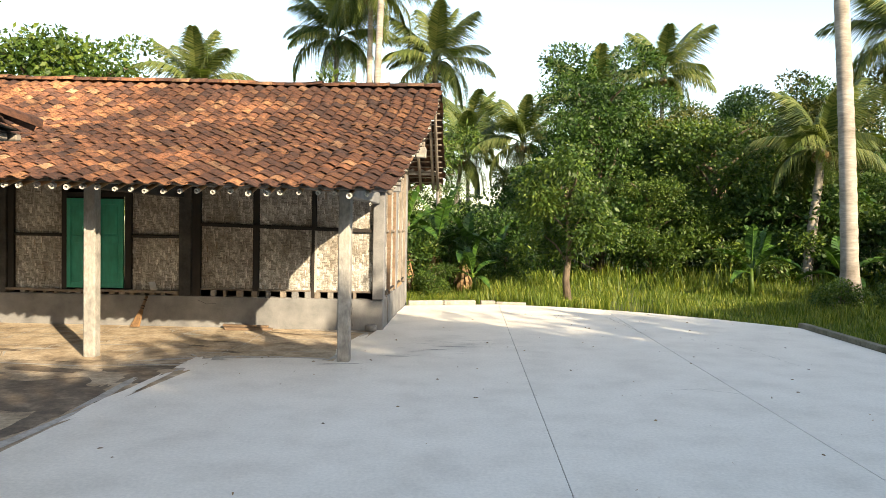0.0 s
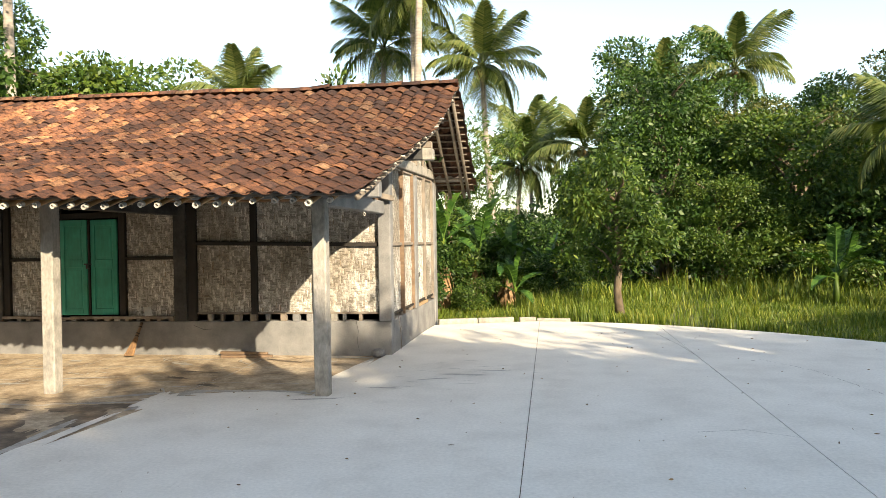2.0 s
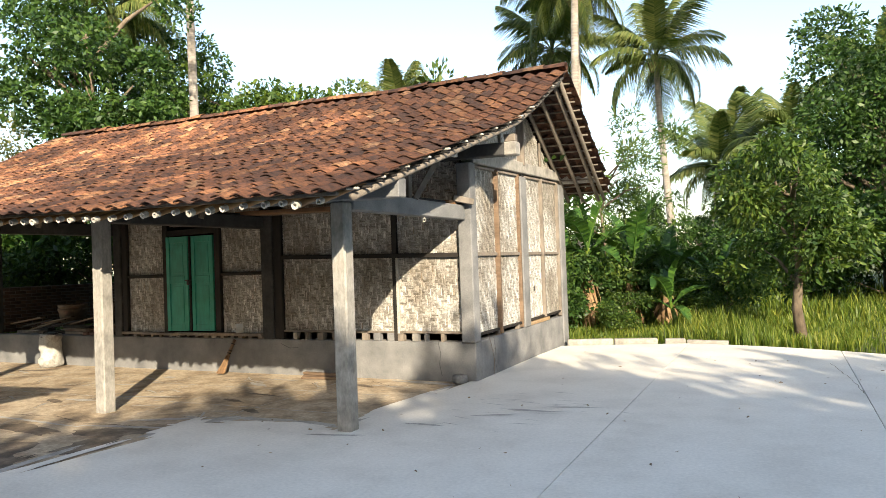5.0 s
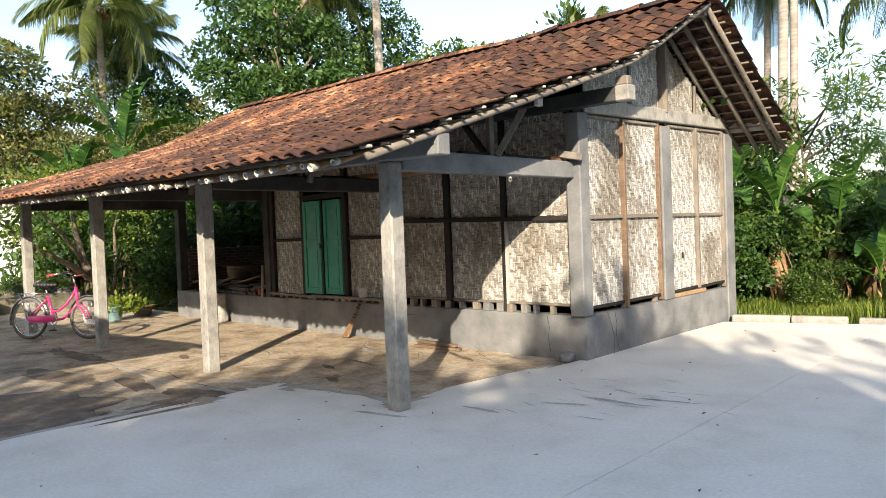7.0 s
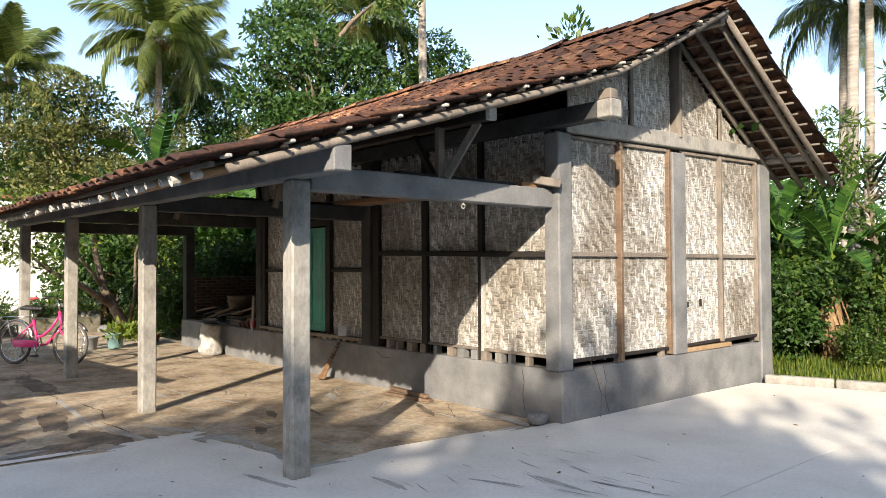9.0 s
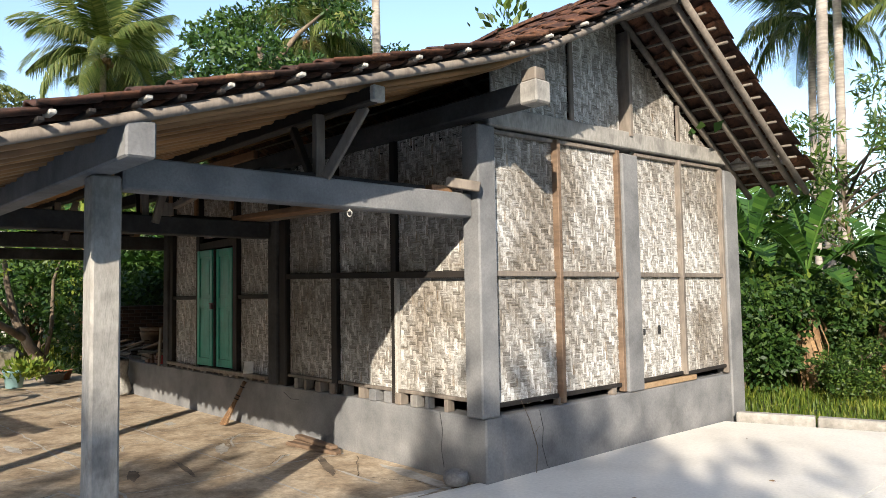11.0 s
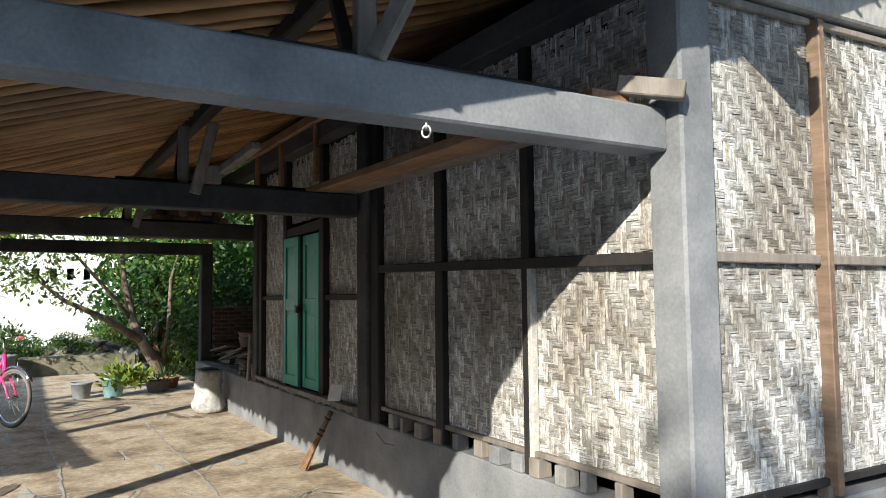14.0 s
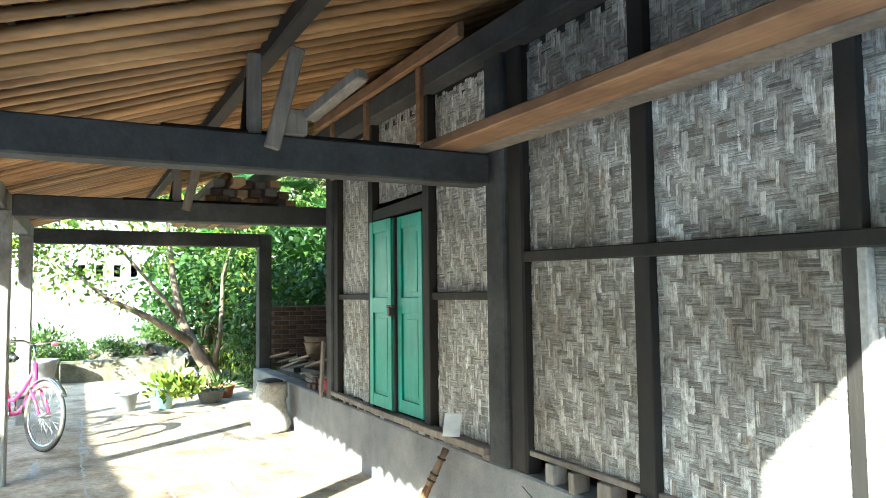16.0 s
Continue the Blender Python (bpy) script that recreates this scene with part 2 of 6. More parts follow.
def tile_material():
    m, nt, b = material("clay_tile")
    r = piece_random(nt)
    col = ramp(nt, r, [(0.0, (0.12, 0.056, 0.038)), (0.3, (0.20, 0.084, 0.046)), (0.65, (0.32, 0.132, 0.062)), (0.9, (0.43, 0.205, 0.095)), (1.0, (0.47, 0.28, 0.16))])
    geo = nt.nodes.new("ShaderNodeNewGeometry")
    xyz = nt.nodes.new("ShaderNodeSeparateXYZ")
    nt.links.new(geo.outputs["Position"], xyz.inputs[0])
    # dark blotches grow denser towards the east end of the roof
    reach = nt.nodes.new("ShaderNodeMapRange")
    for k, v in enumerate((-6.5, -1.0, 0.0, -0.14)):
        reach.inputs[k + 1].default_value = v
    nt.links.new(xyz.outputs[0], reach.inputs[0])
    dirty = nt.nodes.new("ShaderNodeMath")
    nt.links.new(noise_tex(nt, 0.9, 6, 0.7, None, "World"), dirty.inputs[0])
    nt.links.new(reach.outputs[0], dirty.inputs[1])
    blotch = ramp(nt, dirty.outputs[0], [(0.41, (0.12, 0.09, 0.085)), (0.64, (1.0, 1.0, 1.0))])
    col = mixed(nt, col, blotch, 0.86, "MULTIPLY")
    spots = noise_tex(nt, 22, 5, 0.7, None, "World")
    col = mixed(nt, col, ramp(nt, spots, [(0.36, (0.25, 0.23, 0.22)), (0.55, (1.05, 1.05, 1.05))]), 1.0, "MULTIPLY")
    nt.links.new(col, b.inputs["Base Color"])
    b.inputs["Roughness"].default_value = 0.9
    bump(nt, b, spots, 0.4, 0.006)
    return m


WEAVE = weave_material("woven_bamboo_upright", (1.6, 1.6, 0.12), 1.08)
WEAVE_ACROSS = weave_material("woven_bamboo_across", (0.12, 0.12, 2.2), 0.82)
TILE = tile_material()


def ground_material():
    m, nt, b = material("grassy_earth")
    n = noise_tex(nt, 0.5, 6, 0.65)
    col = ramp(nt, n, [(0.3, (0.055, 0.07, 0.02)), (0.5, (0.10, 0.13, 0.03)), (0.7, (0.15, 0.13, 0.06))])
    f = noise_tex(nt, 14, 6, 0.7)
    col = mixed(nt, col, ramp(nt, f, [(0.3, (0.5, 0.5, 0.45)), (0.7, (1.15, 1.15, 1.1))]), 1.0, "MULTIPLY")
    nt.links.new(col, b.inputs["Base Color"])
    b.inputs["Roughness"].default_value = 1.0
    bump(nt, b, f, 0.8, 0.05)
    return m


EARTH = ground_material()


# ---- building helpers ----
BASE = {}


class Shape:
    """Collects vertices and faces, and turns into one mesh."""

    def __init__(self):
        self.v, self.f = [], []

    def add(self, verts, faces):
        n = len(self.v)
        self.v.extend(tuple(p) for p in verts)
        self.f.extend(tuple(i + n for i in f) for f in faces)
        return self

    def box(self, lo, hi, ch=0.006, m=None):
        """A box with chamfered edges; m turns it afterwards."""
        c = [(a + b) / 2 for a, b in zip(lo, hi)]
        h = [abs(b - a) / 2 for a, b in zip(lo, hi)]
        ch = min(ch, min(h) * 0.45)
        verts, index = [], {}
        for sx in (-1, 1):
            for sy in (-1, 1):
                for sz in (-1, 1):
                    for k in range(3):
                        p = [sx * (h[0] - ch), sy * (h[1] - ch), sz * (h[2] - ch)]
                        p[k] = (sx, sy, sz)[k] * h[k]
                        index[sx, sy, sz, k] = len(verts)
                        verts.append(Vector((c[0] + p[0], c[1] + p[1], c[2] + p[2])))
        faces = []
        for k in range(3):
            a, b = (k + 1) % 3, (k + 2) % 3
            for s in (-1, 1):
                ring = []
                for ta, tb in ((-1, -1), (1, -1), (1, 1), (-1, 1)):
                    sg = [0, 0, 0]
                    sg[k], sg[a], sg[b] = s, ta, tb
                    ring.append(index[(*sg, k)])
                faces.append(ring if s > 0 else ring[::-1])
        for k in range(3):
            a, b = (k + 1) % 3, (k + 2) % 3
            for ta in (-1, 1):
                for tb in (-1, 1):
                    s0, s1 = [0, 0, 0], [0, 0, 0]
                    s0[k], s1[k] = -1, 1
                    s0[a] = s1[a] = ta
                    s0[b] = s1[b] = tb
                    ring = [index[(*s0, a)], index[(*s1, a)], index[(*s1, b)], index[(*s0, b)]]
                    faces.append(ring if ta * tb < 0 else ring[::-1])
        for sx in (-1, 1):
            for sy in (-1, 1):
                for sz in (-1, 1):
                    ring = [index[sx, sy, sz, 0], index[sx, sy, sz, 1], index[sx, sy, sz, 2]]
                    faces.append(ring if sx * sy * sz > 0 else ring[::-1])
        if m is not None:
            verts = [m @ p for p in verts]
        return self.add(verts, faces)

    def beam(self, p0, p1, w, h, ch=0.006, roll=0.0):
        """A squared timber from p0 to p1, w wide and h high."""
        p0, p1 = Vector(p0), Vector(p1)
        d = p1 - p0
        up = Vector((0, 0, 1)) if abs(d.normalized().z) < 0.95 else Vector((0, 1, 0))
        x = d.normalized()
        y = up.cross(x).normalized()
        z = x.cross(y)
        m = Matrix((x, y, z)).transposed().to_4x4()
        m.translation = (p0 + p1) / 2
        if roll:
            m = m @ Matrix.Rotation(radians(roll), 4, "X")
        return self.box((-d.length / 2, -w / 2, -h / 2), (d.length / 2, w / 2, h / 2), ch, m)

    def tube(self, points, radii, sides=8, caps=True):
        pts = [Vector(p) for p in points]
        verts, faces = [], []
        ref = Vector((0.13, 0.31, 0.94)).normalized()
        for i, p in enumerate(pts):
            d = (pts[min(i + 1, len(pts) - 1)] - pts[max(i - 1, 0)]).normalized()
            a = d.cross(ref if abs(d.dot(ref)) < 0.97 else Vector((1, 0, 0))).normalized()
            b = d.cross(a)
            r = radii[i] if hasattr(radii, "__len__") else radii
            for k in range(sides):
                t = 2 * math.pi * k / sides
                verts.append(p + (a * math.cos(t) + b * math.sin(t)) * r)
        for i in range(len(pts) - 1):
            for k in range(sides):
                a, b = i * sides + k, i * sides + (k + 1) % sides
                faces.append((a, a + sides, b + sides, b))
        if caps:
            faces.append(tuple(range(sides)))
            faces.append(tuple(reversed(range((len(pts) - 1) * sides, len(pts) * sides))))
        return self.add(verts, faces)

    def lathe(self, profile, centre, sides=20, axis=None):
        """Turns a profile of (radius, height) round an upright axis at centre."""
        c = Vector(centre)
        verts, faces = [], []
        for r, z in profile:
            for k in range(sides):
                t = 2 * math.pi * k / sides
                p = Vector((r * math.cos(t), r * math.sin(t), z))
                verts.append(c + (axis @ p if axis is not None else p))
        for i in range(len(profile) - 1):
            for k in range(sides):
                a, b = i * sides + k, i * sides + (k + 1) % sides
                faces.append((a, b, b + sides, a + sides))
        faces.append(tuple(reversed(range(sides))))
        faces.append(tuple(range((len(profile) - 1) * sides, len(profile) * sides)))
        return self.add(verts, faces)

    def mesh(self, name, mat, smooth=False, base=(0, 0, 0)):
        me = bpy.data.meshes.new(name)
        me.from_pydata([(x - base[0], y - base[1], z - base[2]) for x, y, z in self.v], [], self.f)
        me.materials.append(mat)
        if smooth:
            me.polygons.foreach_set("use_smooth", [True] * len(me.polygons))
        me.update()
        return me


def thing(name, at, label, category, group="", kind=""):
    ob = new(name)
    ob.empty_display_size = 0.1
    ob.location = at
    BASE[ob.name] = tuple(at)
    return tagged(ob, label, category, group, kind)


def part(name, shape, mat, parent=None, label="", smooth=False, kind=""):
    base = BASE[parent.name] if parent is not None else (0, 0, 0)
    ob = new(name, shape.mesh(name, mat, smooth, base))
    if parent is not None:
        ob.parent = parent
    BASE[ob.name] = base
    return tagged(ob, label, "", "", kind)


def solo(name, shape, mat, label, category, group="", kind="", smooth=False):
    """A thing of one mesh, with its origin at its own base."""
    lo = [min(p[k] for p in shape.v) for k in range(3)]
    hi = [max(p[k] for p in shape.v) for k in range(3)]
    at = ((lo[0] + hi[0]) / 2, (lo[1] + hi[1]) / 2, lo[2])
    ob = new(name, shape.mesh(name, mat, smooth, at))
    ob.location = at
    BASE[ob.name] = at
    return tagged(ob, label, category, group, kind)


def piece(name, me, parent, m):
    """A repeated piece on shared mesh data, at the pose m in the world."""
    ob = new(name, me)
    ob.parent = parent
    ob.matrix_basis = Matrix.Translation([-c for c in BASE[parent.name]]) @ m
    return ob


def mesh_np(name, verts, faces, mat, smooth=False):
    me = bpy.data.meshes.new(name)
    n, f = len(verts), len(faces)
    k = faces.shape[1]
    me.vertices.add(n)
    me.vertices.foreach_set("co", np.ascontiguousarray(verts, dtype=np.float32).ravel())
    me.loops.add(f * k)
    me.loops.foreach_set("vertex_index", np.ascontiguousarray(faces, dtype=np.int32).ravel())
    me.polygons.add(f)
    me.polygons.foreach_set("loop_start", np.arange(0, f * k, k, dtype=np.int32))
    me.materials.append(mat)
    me.update(calc_edges=True)
    me.validate()
    return me


def unit(a):
    return a / np.maximum(np.linalg.norm(a, axis=1, keepdims=True), 1e-6)


def leaf_mesh(name, at, way, length, width, mat, rng):
    """Many small leaves: each a folded lozenge from at along way."""
    n = len(at)
    side = unit(np.cross(way, unit(rng.normal(size=(n, 3)))))
    lift = np.cross(side, way)
    L, W = length.reshape(-1, 1), width.reshape(-1, 1)
    v = np.empty((n, 4, 3))
    v[:, 0] = at
    v[:, 1] = at + way * L * 0.45 + side * W * 0.5 + lift * W * 0.16
    v[:, 2] = at + way * L
    v[:, 3] = at + way * L * 0.45 - side * W * 0.5 + lift * W * 0.16
    return mesh_np(name, v.reshape(-1, 3), np.arange(n * 4).reshape(-1, 4), mat)


def crown_mesh(name, blobs, count, size, mat, seed, droop=0.25, narrow=0.5):
    rng = np.random.default_rng(seed)
    b = np.array(blobs)
    w = b[:, 3] ** 2
    pick = rng.choice(len(b), count, p=w / w.sum())
    out = unit(rng.normal(size=(count, 3)))
    out[:, 2] = np.where((out[:, 2] < 0) & (rng.random(count) < 0.5), -out[:, 2], out[:, 2])
    rad = b[pick, 3:4] * (0.45 + 0.6 * rng.random((count, 1)) ** 0.6)
    at = b[pick, :3] + out * rad * np.array([1, 1, 0.72])
    way = unit(out * 0.55 + rng.normal(size=(count, 3)) * 0.6 + np.array([0, 0, -droop]))
    length = size * (0.6 + 0.8 * rng.random(count))
    return leaf_mesh(name, at, way, length, length * narrow, mat, rng)


# ---- ground and paving ----
def ground():
    s = Shape()
    xs = [-2500, -300, -60, -30, -16, -8, 0, 8, 16, 30, 60, 300, 2500]
    for y in xs:
        for x in xs:
            s.v.append((x, y, -0.06 if max(abs(x), abs(y)) < 50 else -0.2))
    n = len(xs)
    s.f = [(j * n + i, j * n + i + 1, (j + 1) * n + i + 1, (j + 1) * n + i) for j in range(n - 1) for i in range(n - 1)]
    part("ground", s, EARTH, None, "grassy earth between the houses and the palms", kind="structure")


def sheet(name, outline, z0, z1, mat, label):
    """A poured slab with the given outline."""
    s = Shape()
    n = len(outline)
    s.add([(x, y, z1) for x, y in outline] + [(x, y, z0) for x, y in outline],
          [tuple(range(n))] + [(i, n + i, n + (i + 1) % n, (i + 1) % n) for i in range(n)])
    return part(name, s, mat, None, label, kind="structure")


ground()
EAST = 5.95
pave = thing("pavement", (0, 0, 0), "pale grey concrete yard in large poured bays", "pavement", kind="structure")


def bay(x0, x1, top_of):
    """One poured bay of the yard between two joints; its far edge follows top_of(x)."""
    s = Shape()
    xs = np.linspace(x0, x1, 7)
    far = [(x, top_of(x)) for x in xs]
    low = -9.0
    ring = [(x0, low), (x1, low)] + far[::-1]
    n = len(ring)
    s.add([(x, y, 0.0) for x, y in ring] + [(x, y, -0.1) for x, y in ring],
          [tuple(range(n))] + [(i, n + i, n + (i + 1) % n, (i + 1) % n) for i in range(n)])
    part("slab", s, SLAB, pave)


def far_edge(x):
    if x < 0.7:
        return 15.45 + 0.32 * (x + 1.3)
    return 16.05 - 0.05 * (x - 0.7) - 0.098 * (x - 0.7) ** 2


bay(0.705, 2.865, far_edge)
bay(2.873, EAST - 0.06, far_edge)
west = Shape()
ring = [(-3.22, -9), (0.698, -9), (0.698, far_edge(0.698)), (-1.3, 15.45), (-1.42, 11.9), (-1.62, 9.05), (-3.05, 8.85), (-3.3, 6.0)]
n = len(ring)
west.add([(x, y, 0.0) for x, y in ring] + [(x, y, -0.1) for x, y in ring], [tuple(range(n))] + [(i, n + i, n + (i + 1) % n, (i + 1) % n) for i in range(n)])
part("slab", west, SLAB, pave)
joint = Shape()
for x0, x1 in ((0.698, 0.705), (2.865, 2.873)):
    joint.box((x0 - 0.02, -9, -0.1), (x1 + 0.02, 12.0 if x0 > 1 else 16.0, -0.012), 0.002)
part("joint", joint, DIRT, pave, "dark joint filled with dirt")
sheet("floor_porch", [(-30, -9), (-3.1, -9), (-3.1, 8.9), (-1.5, 9.1), (-1.3, 12.1), (-15.6, 12.1), (-15.6, 3.0), (-30, 3)], -0.12, -0.018, OLD_FLOOR,
      "worn brown concrete floor under the porch")


def crack(points, width, z, parent, name="crack", mat=None):
    s = Shape()
    rng = random.Random(len(points) * 7 + int(points[0][0] * 10))
    line = []
    for (x0, y0), (x1, y1) in zip(points, points[1:]):
        k = max(2, int(math.hypot(x1 - x0, y1 - y0) / 0.09))
        for i in range(k):
            t = i / k
            line.append((x0 + (x1 - x0) * t + rng.uniform(-0.013, 0.013), y0 + (y1 - y0) * t + rng.uniform(-0.013, 0.013)))
    line.append(points[-1])
    for (x0, y0), (x1, y1) in zip(line, line[1:]):
        d = Vector((y0 - y1, x1 - x0, 0)).normalized() * width * rng.uniform(0.3, 1)
        s.add([(x0 - d.x, y0 - d.y, z), (x1 - d.x, y1 - d.y, z), (x1 + d.x, y1 + d.y, z), (x0 + d.x, y0 + d.y, z)], [(0, 1, 2, 3)])
    return part(name, s, mat or DIRT, parent)


crack([(0.698, 14.6), (1.3, 14.2), (2.2, 14.3)], 0.003, 0.003, pave)
crack([(2.87, 12.0), (2.8, 13.0), (2.66, 14.2)], 0.005, 0.003, pave)
crack([(2.87, 7.8), (2.5, 8.0), (2.1, 7.9)], 0.004, 0.003, pave)
crack([(4.2, 9.5), (4.0, 10.8), (3.6, 11.6)], 0.003, 0.003, pave)
crack([(-1.5, 11.7), (-2.3, 11.3), (-2.9, 11.72)], 0.006, -0.014, pave)

rc = random.Random(41)
for y in (9.75, 10.75):
    crack([(-11.0 + k * 1.5, y + rc.uniform(-0.04, 0.04)) for k in range(7)], 0.014, -0.0135, pave, "floor_joint", SPLASH)
for x in (-3.1, -4.2, -5.5, -6.6, -7.9, -9.2, -10.4):
    crack([(x + rc.uniform(-0.05, 0.05), 9.1 + k * 0.65) for k in range(5)], 0.012, -0.0135, pave, "floor_joint", SPLASH)
for k in range(16):
    x, y = rc.uniform(-10.5, -2.0), rc.uniform(9.3, 11.6)
    q = [(x, y)]
    for i in range(rc.randint(2, 4)):
        q.append((q[-1][0] + rc.uniform(-0.35, 0.35), q[-1][1] + rc.uniform(-0.3, 0.3)))
    crack(q, 0.0035, -0.013, pave)
    crack([(u + 0.02, v + 0.02) for u, v in q], 0.016, -0.0134, pave, "worn_patch", SPLASH)
for k in range(5):
    x, y = -3.3 - k * 1.2, 8.55 + 0.1 * math.sin(k * 2)
    crack([(x, y), (x - 0.5, y + 0.12), (x - 1.1, y + 0.05)], 0.012, -0.014, pave, "broken_edge")



def stain(cx, cy, rx, ry, turn, z, mat, seed, name):
    """A thin patch with a ragged outline, lying on the floor."""
    s = Shape()
    pts = []
    for k in range(72):
        a = 2 * math.pi * k / 72
        f = 1 + 0.45 * noise.noise((math.cos(a) * 1.3 + seed * 3.1, math.sin(a) * 1.3, 0.0)) + 0.26 * noise.noise((math.cos(a) * 3.2 + seed, math.sin(a) * 3.2, 4.0)) + 0.08 * noise.noise((math.cos(a) * 8, math.sin(a) * 8 + seed, 8.0))
        u, v = math.cos(a) * rx * f, math.sin(a) * ry * f
        c, q = math.cos(radians(turn)), math.sin(radians(turn))
        pts.append((cx + u * c - v * q, cy + u * q + v * c, z))
    s.add(pts + [(cx, cy, z)], [(k, (k + 1) % 72, 72) for k in range(72)])
    part(name, s, mat, pave)


for i, (x, y, rx, ry, turn) in enumerate(((-4.4, 7.0, 1.0, 0.75, 20), (-3.72, 8.42, 0.42, 0.16, 15), (-4.75, 8.25, 0.5, 0.14, -8), (-3.62, 6.6, 0.14, 1.0, 3), (-5.9, 7.9, 0.8, 0.22, 5), (-3.5, 8.0, 0.2, 0.34, 12), (-7.4, 8.6, 0.9, 0.16, 4))):
    stain(x, y, rx, ry, turn, -0.0146 + 0.0003 * i, DAMP, i + 1, "damp_stain")
for i, (x, y, rx, ry, turn) in enumerate(((-3.48, 7.3, 0.05, 0.75, 4), (-3.42, 5.7, 0.05, 0.8, -3), (-3.75, 8.62, 0.6, 0.035, 10), (-5.2, 8.52, 0.9, 0.03, -3), (-2.6, 9.3, 0.36, 0.06, 6), (-2.0, 9.28, 0.3, 0.07, -8), (-3.05, 9.12, 0.3, 0.12, 40), (-3.28, 8.6, 0.07, 0.3, 10), (-1.62, 9.9, 0.06, 0.6, -4), (-1.58, 10.9, 0.05, 0.6, -3), (-1.95, 11.62, 0.5, 0.07, -6), (-3.6, 9.0, 0.4, 0.05, 25), (-4.9, 9.9, 0.5, 0.03, 12))):
    stain(x, y, rx, ry, turn, -0.0118 + 0.0003 * i, SPLASH, i + 11, "cement_splash")
for i, (x, y, rx, ry, turn) in enumerate(((-2.35, 9.02, 0.9, 0.2, 6), (-3.2, 8.75, 0.14, 0.4, 8), (-3.3, 7.2, 0.08, 0.9, 0), (-1.6, 10.4, 0.1, 0.9, -4))):
    stain(x, y, rx, ry, turn, -0.0072 + 0.0004 * i, SLAB, i + 51, "cement_skim")
rq = random.Random(77)
for i in range(20):
    stain(rq.uniform(-9.5, -2.2), rq.uniform(9.3, 11.5), rq.uniform(0.1, 0.4), rq.uniform(0.015, 0.06), rq.uniform(-25, 25), -0.0128 + 0.00004 * i, DAMP if i % 3 == 0 else SPLASH, i + 70, "floor_stain")
# long narrow patches, darker than the slab
for i, (x, y, rx, ry) in enumerate(((-0.2, 10.35, 0.26, 0.03), (0.15, 10.6, 0.2, 0.02), (-0.45, 10.05, 0.2, 0.02), (-0.9, 9.5, 0.2, 0.03), (-1.5, 8.9, 0.25, 0.03))):
    stain(x, y, rx, ry, 12 * (i % 3), 0.003, SPLASH, i + 31, "dirt_stain")

KERBS = thing("kerb", (0, 0, 0), "low pale concrete kerb along the grass", "kerb", kind="structure")


def kerb_block(x0, y0, x1, y1, h, w=0.12):
    s = Shape()
    s.beam((x0, y0, h / 2 - 0.04), (x1, y1, h / 2 - 0.04), w, h + 0.08, 0.012)
    part("kerb_block", s, KERB if w < 0.13 else MOSSY, KERBS)


kerb_block(-1.25, 15.62, -0.52, 15.86, 0.09)
kerb_block(-0.5, 15.87, 0.18, 16.08, 0.085)
kerb_block(0.3, 16.12, 0.62, 16.2, 0.07)
kerb_block(0.65, 16.18, 1.3, 16.12, 0.05)
for i in range(9):
    kerb_block(EAST + 0.02, 13.3 - i * 1.02, EAST + 0.02, 13.3 - (i + 1) * 1.02 + 0.015, 0.08, 0.14)

# ---- the house ----
GX, FY, BACK = -1.36, 11.83, 15.86
PLATE, TIE = 2.98, 2.74
POSTS = (-1.49, -4.65, -7.8, -10.95)
house = thing("house", (-6, 13.6, 0), "old village house with woven bamboo walls and a clay tile roof", "house", kind="structure")


def roof_z(y):
    """Height of the rafters' upper side across the house."""
    if y <= 11.5:
        return 2.06 + (y - 8.2) * 0.32
    if y <= 12.3:
        t = (y - 11.5) / 0.8
        return 3.116 + 0.8 * (0.32 * t + 0.22 * t * t / 2)
    if y <= 13.6:
        return 3.46 + (y - 12.3) * 0.543
    return 4.166 - (y - 13.6) * 0.58


def rise(x):
    """The timbers climb a little towards the west."""
    return 0.014 * (-1.0 - x)


def sag(x, y):
    return 0.022 * noise.noise((x * 0.45, y * 0.5, 2.0)) + 0.012 * noise.noise((x * 1.3, y * 1.3, 7.0))


def verge_east(y):
    return -0.80 + (y - 8.2) * 0.046 if y < 13.6 else -0.55 + 0.0 * y


def verge_west(y):
    return -12.3 + max(0.0, min(1.0, (y - 8.2) / 5.4)) * 1.1


# plinth
s = Shape()
s.box((-10.95, FY - 0.03, -0.1), (GX + 0.02, FY + 0.16, 0.485), 0.012)
part("plinth", s, PLINTH, house, "grey rendered plinth with stains and hairline cracks")
s = Shape()
s.box((GX - 0.16, FY + 0.16, -0.1), (GX + 0.02, BACK, 0.485), 0.012)
part("plinth", s, PLINTH, house, "grey rendered plinth with stains and hairline cracks")
s = Shape()
s.box((-10.95, BACK - 0.16, -0.1), (GX - 0.16, BACK, 0.485), 0.01)
part("plinth", s, PLINTH, house)
s = Shape()
s.box((-10.9, FY + 0.16, -0.08), (GX - 0.16, BACK - 0.16, 0.02), 0.01)
part("floor", s, DIRT, house)


def column(x0, x1, y0, y1, z0, z1, mat, name="column", label=""):
    s = Shape()
    s.box((x0, y0, z0), (x1, y1, z1), 0.012)
    return part(name, s, mat, house, label)


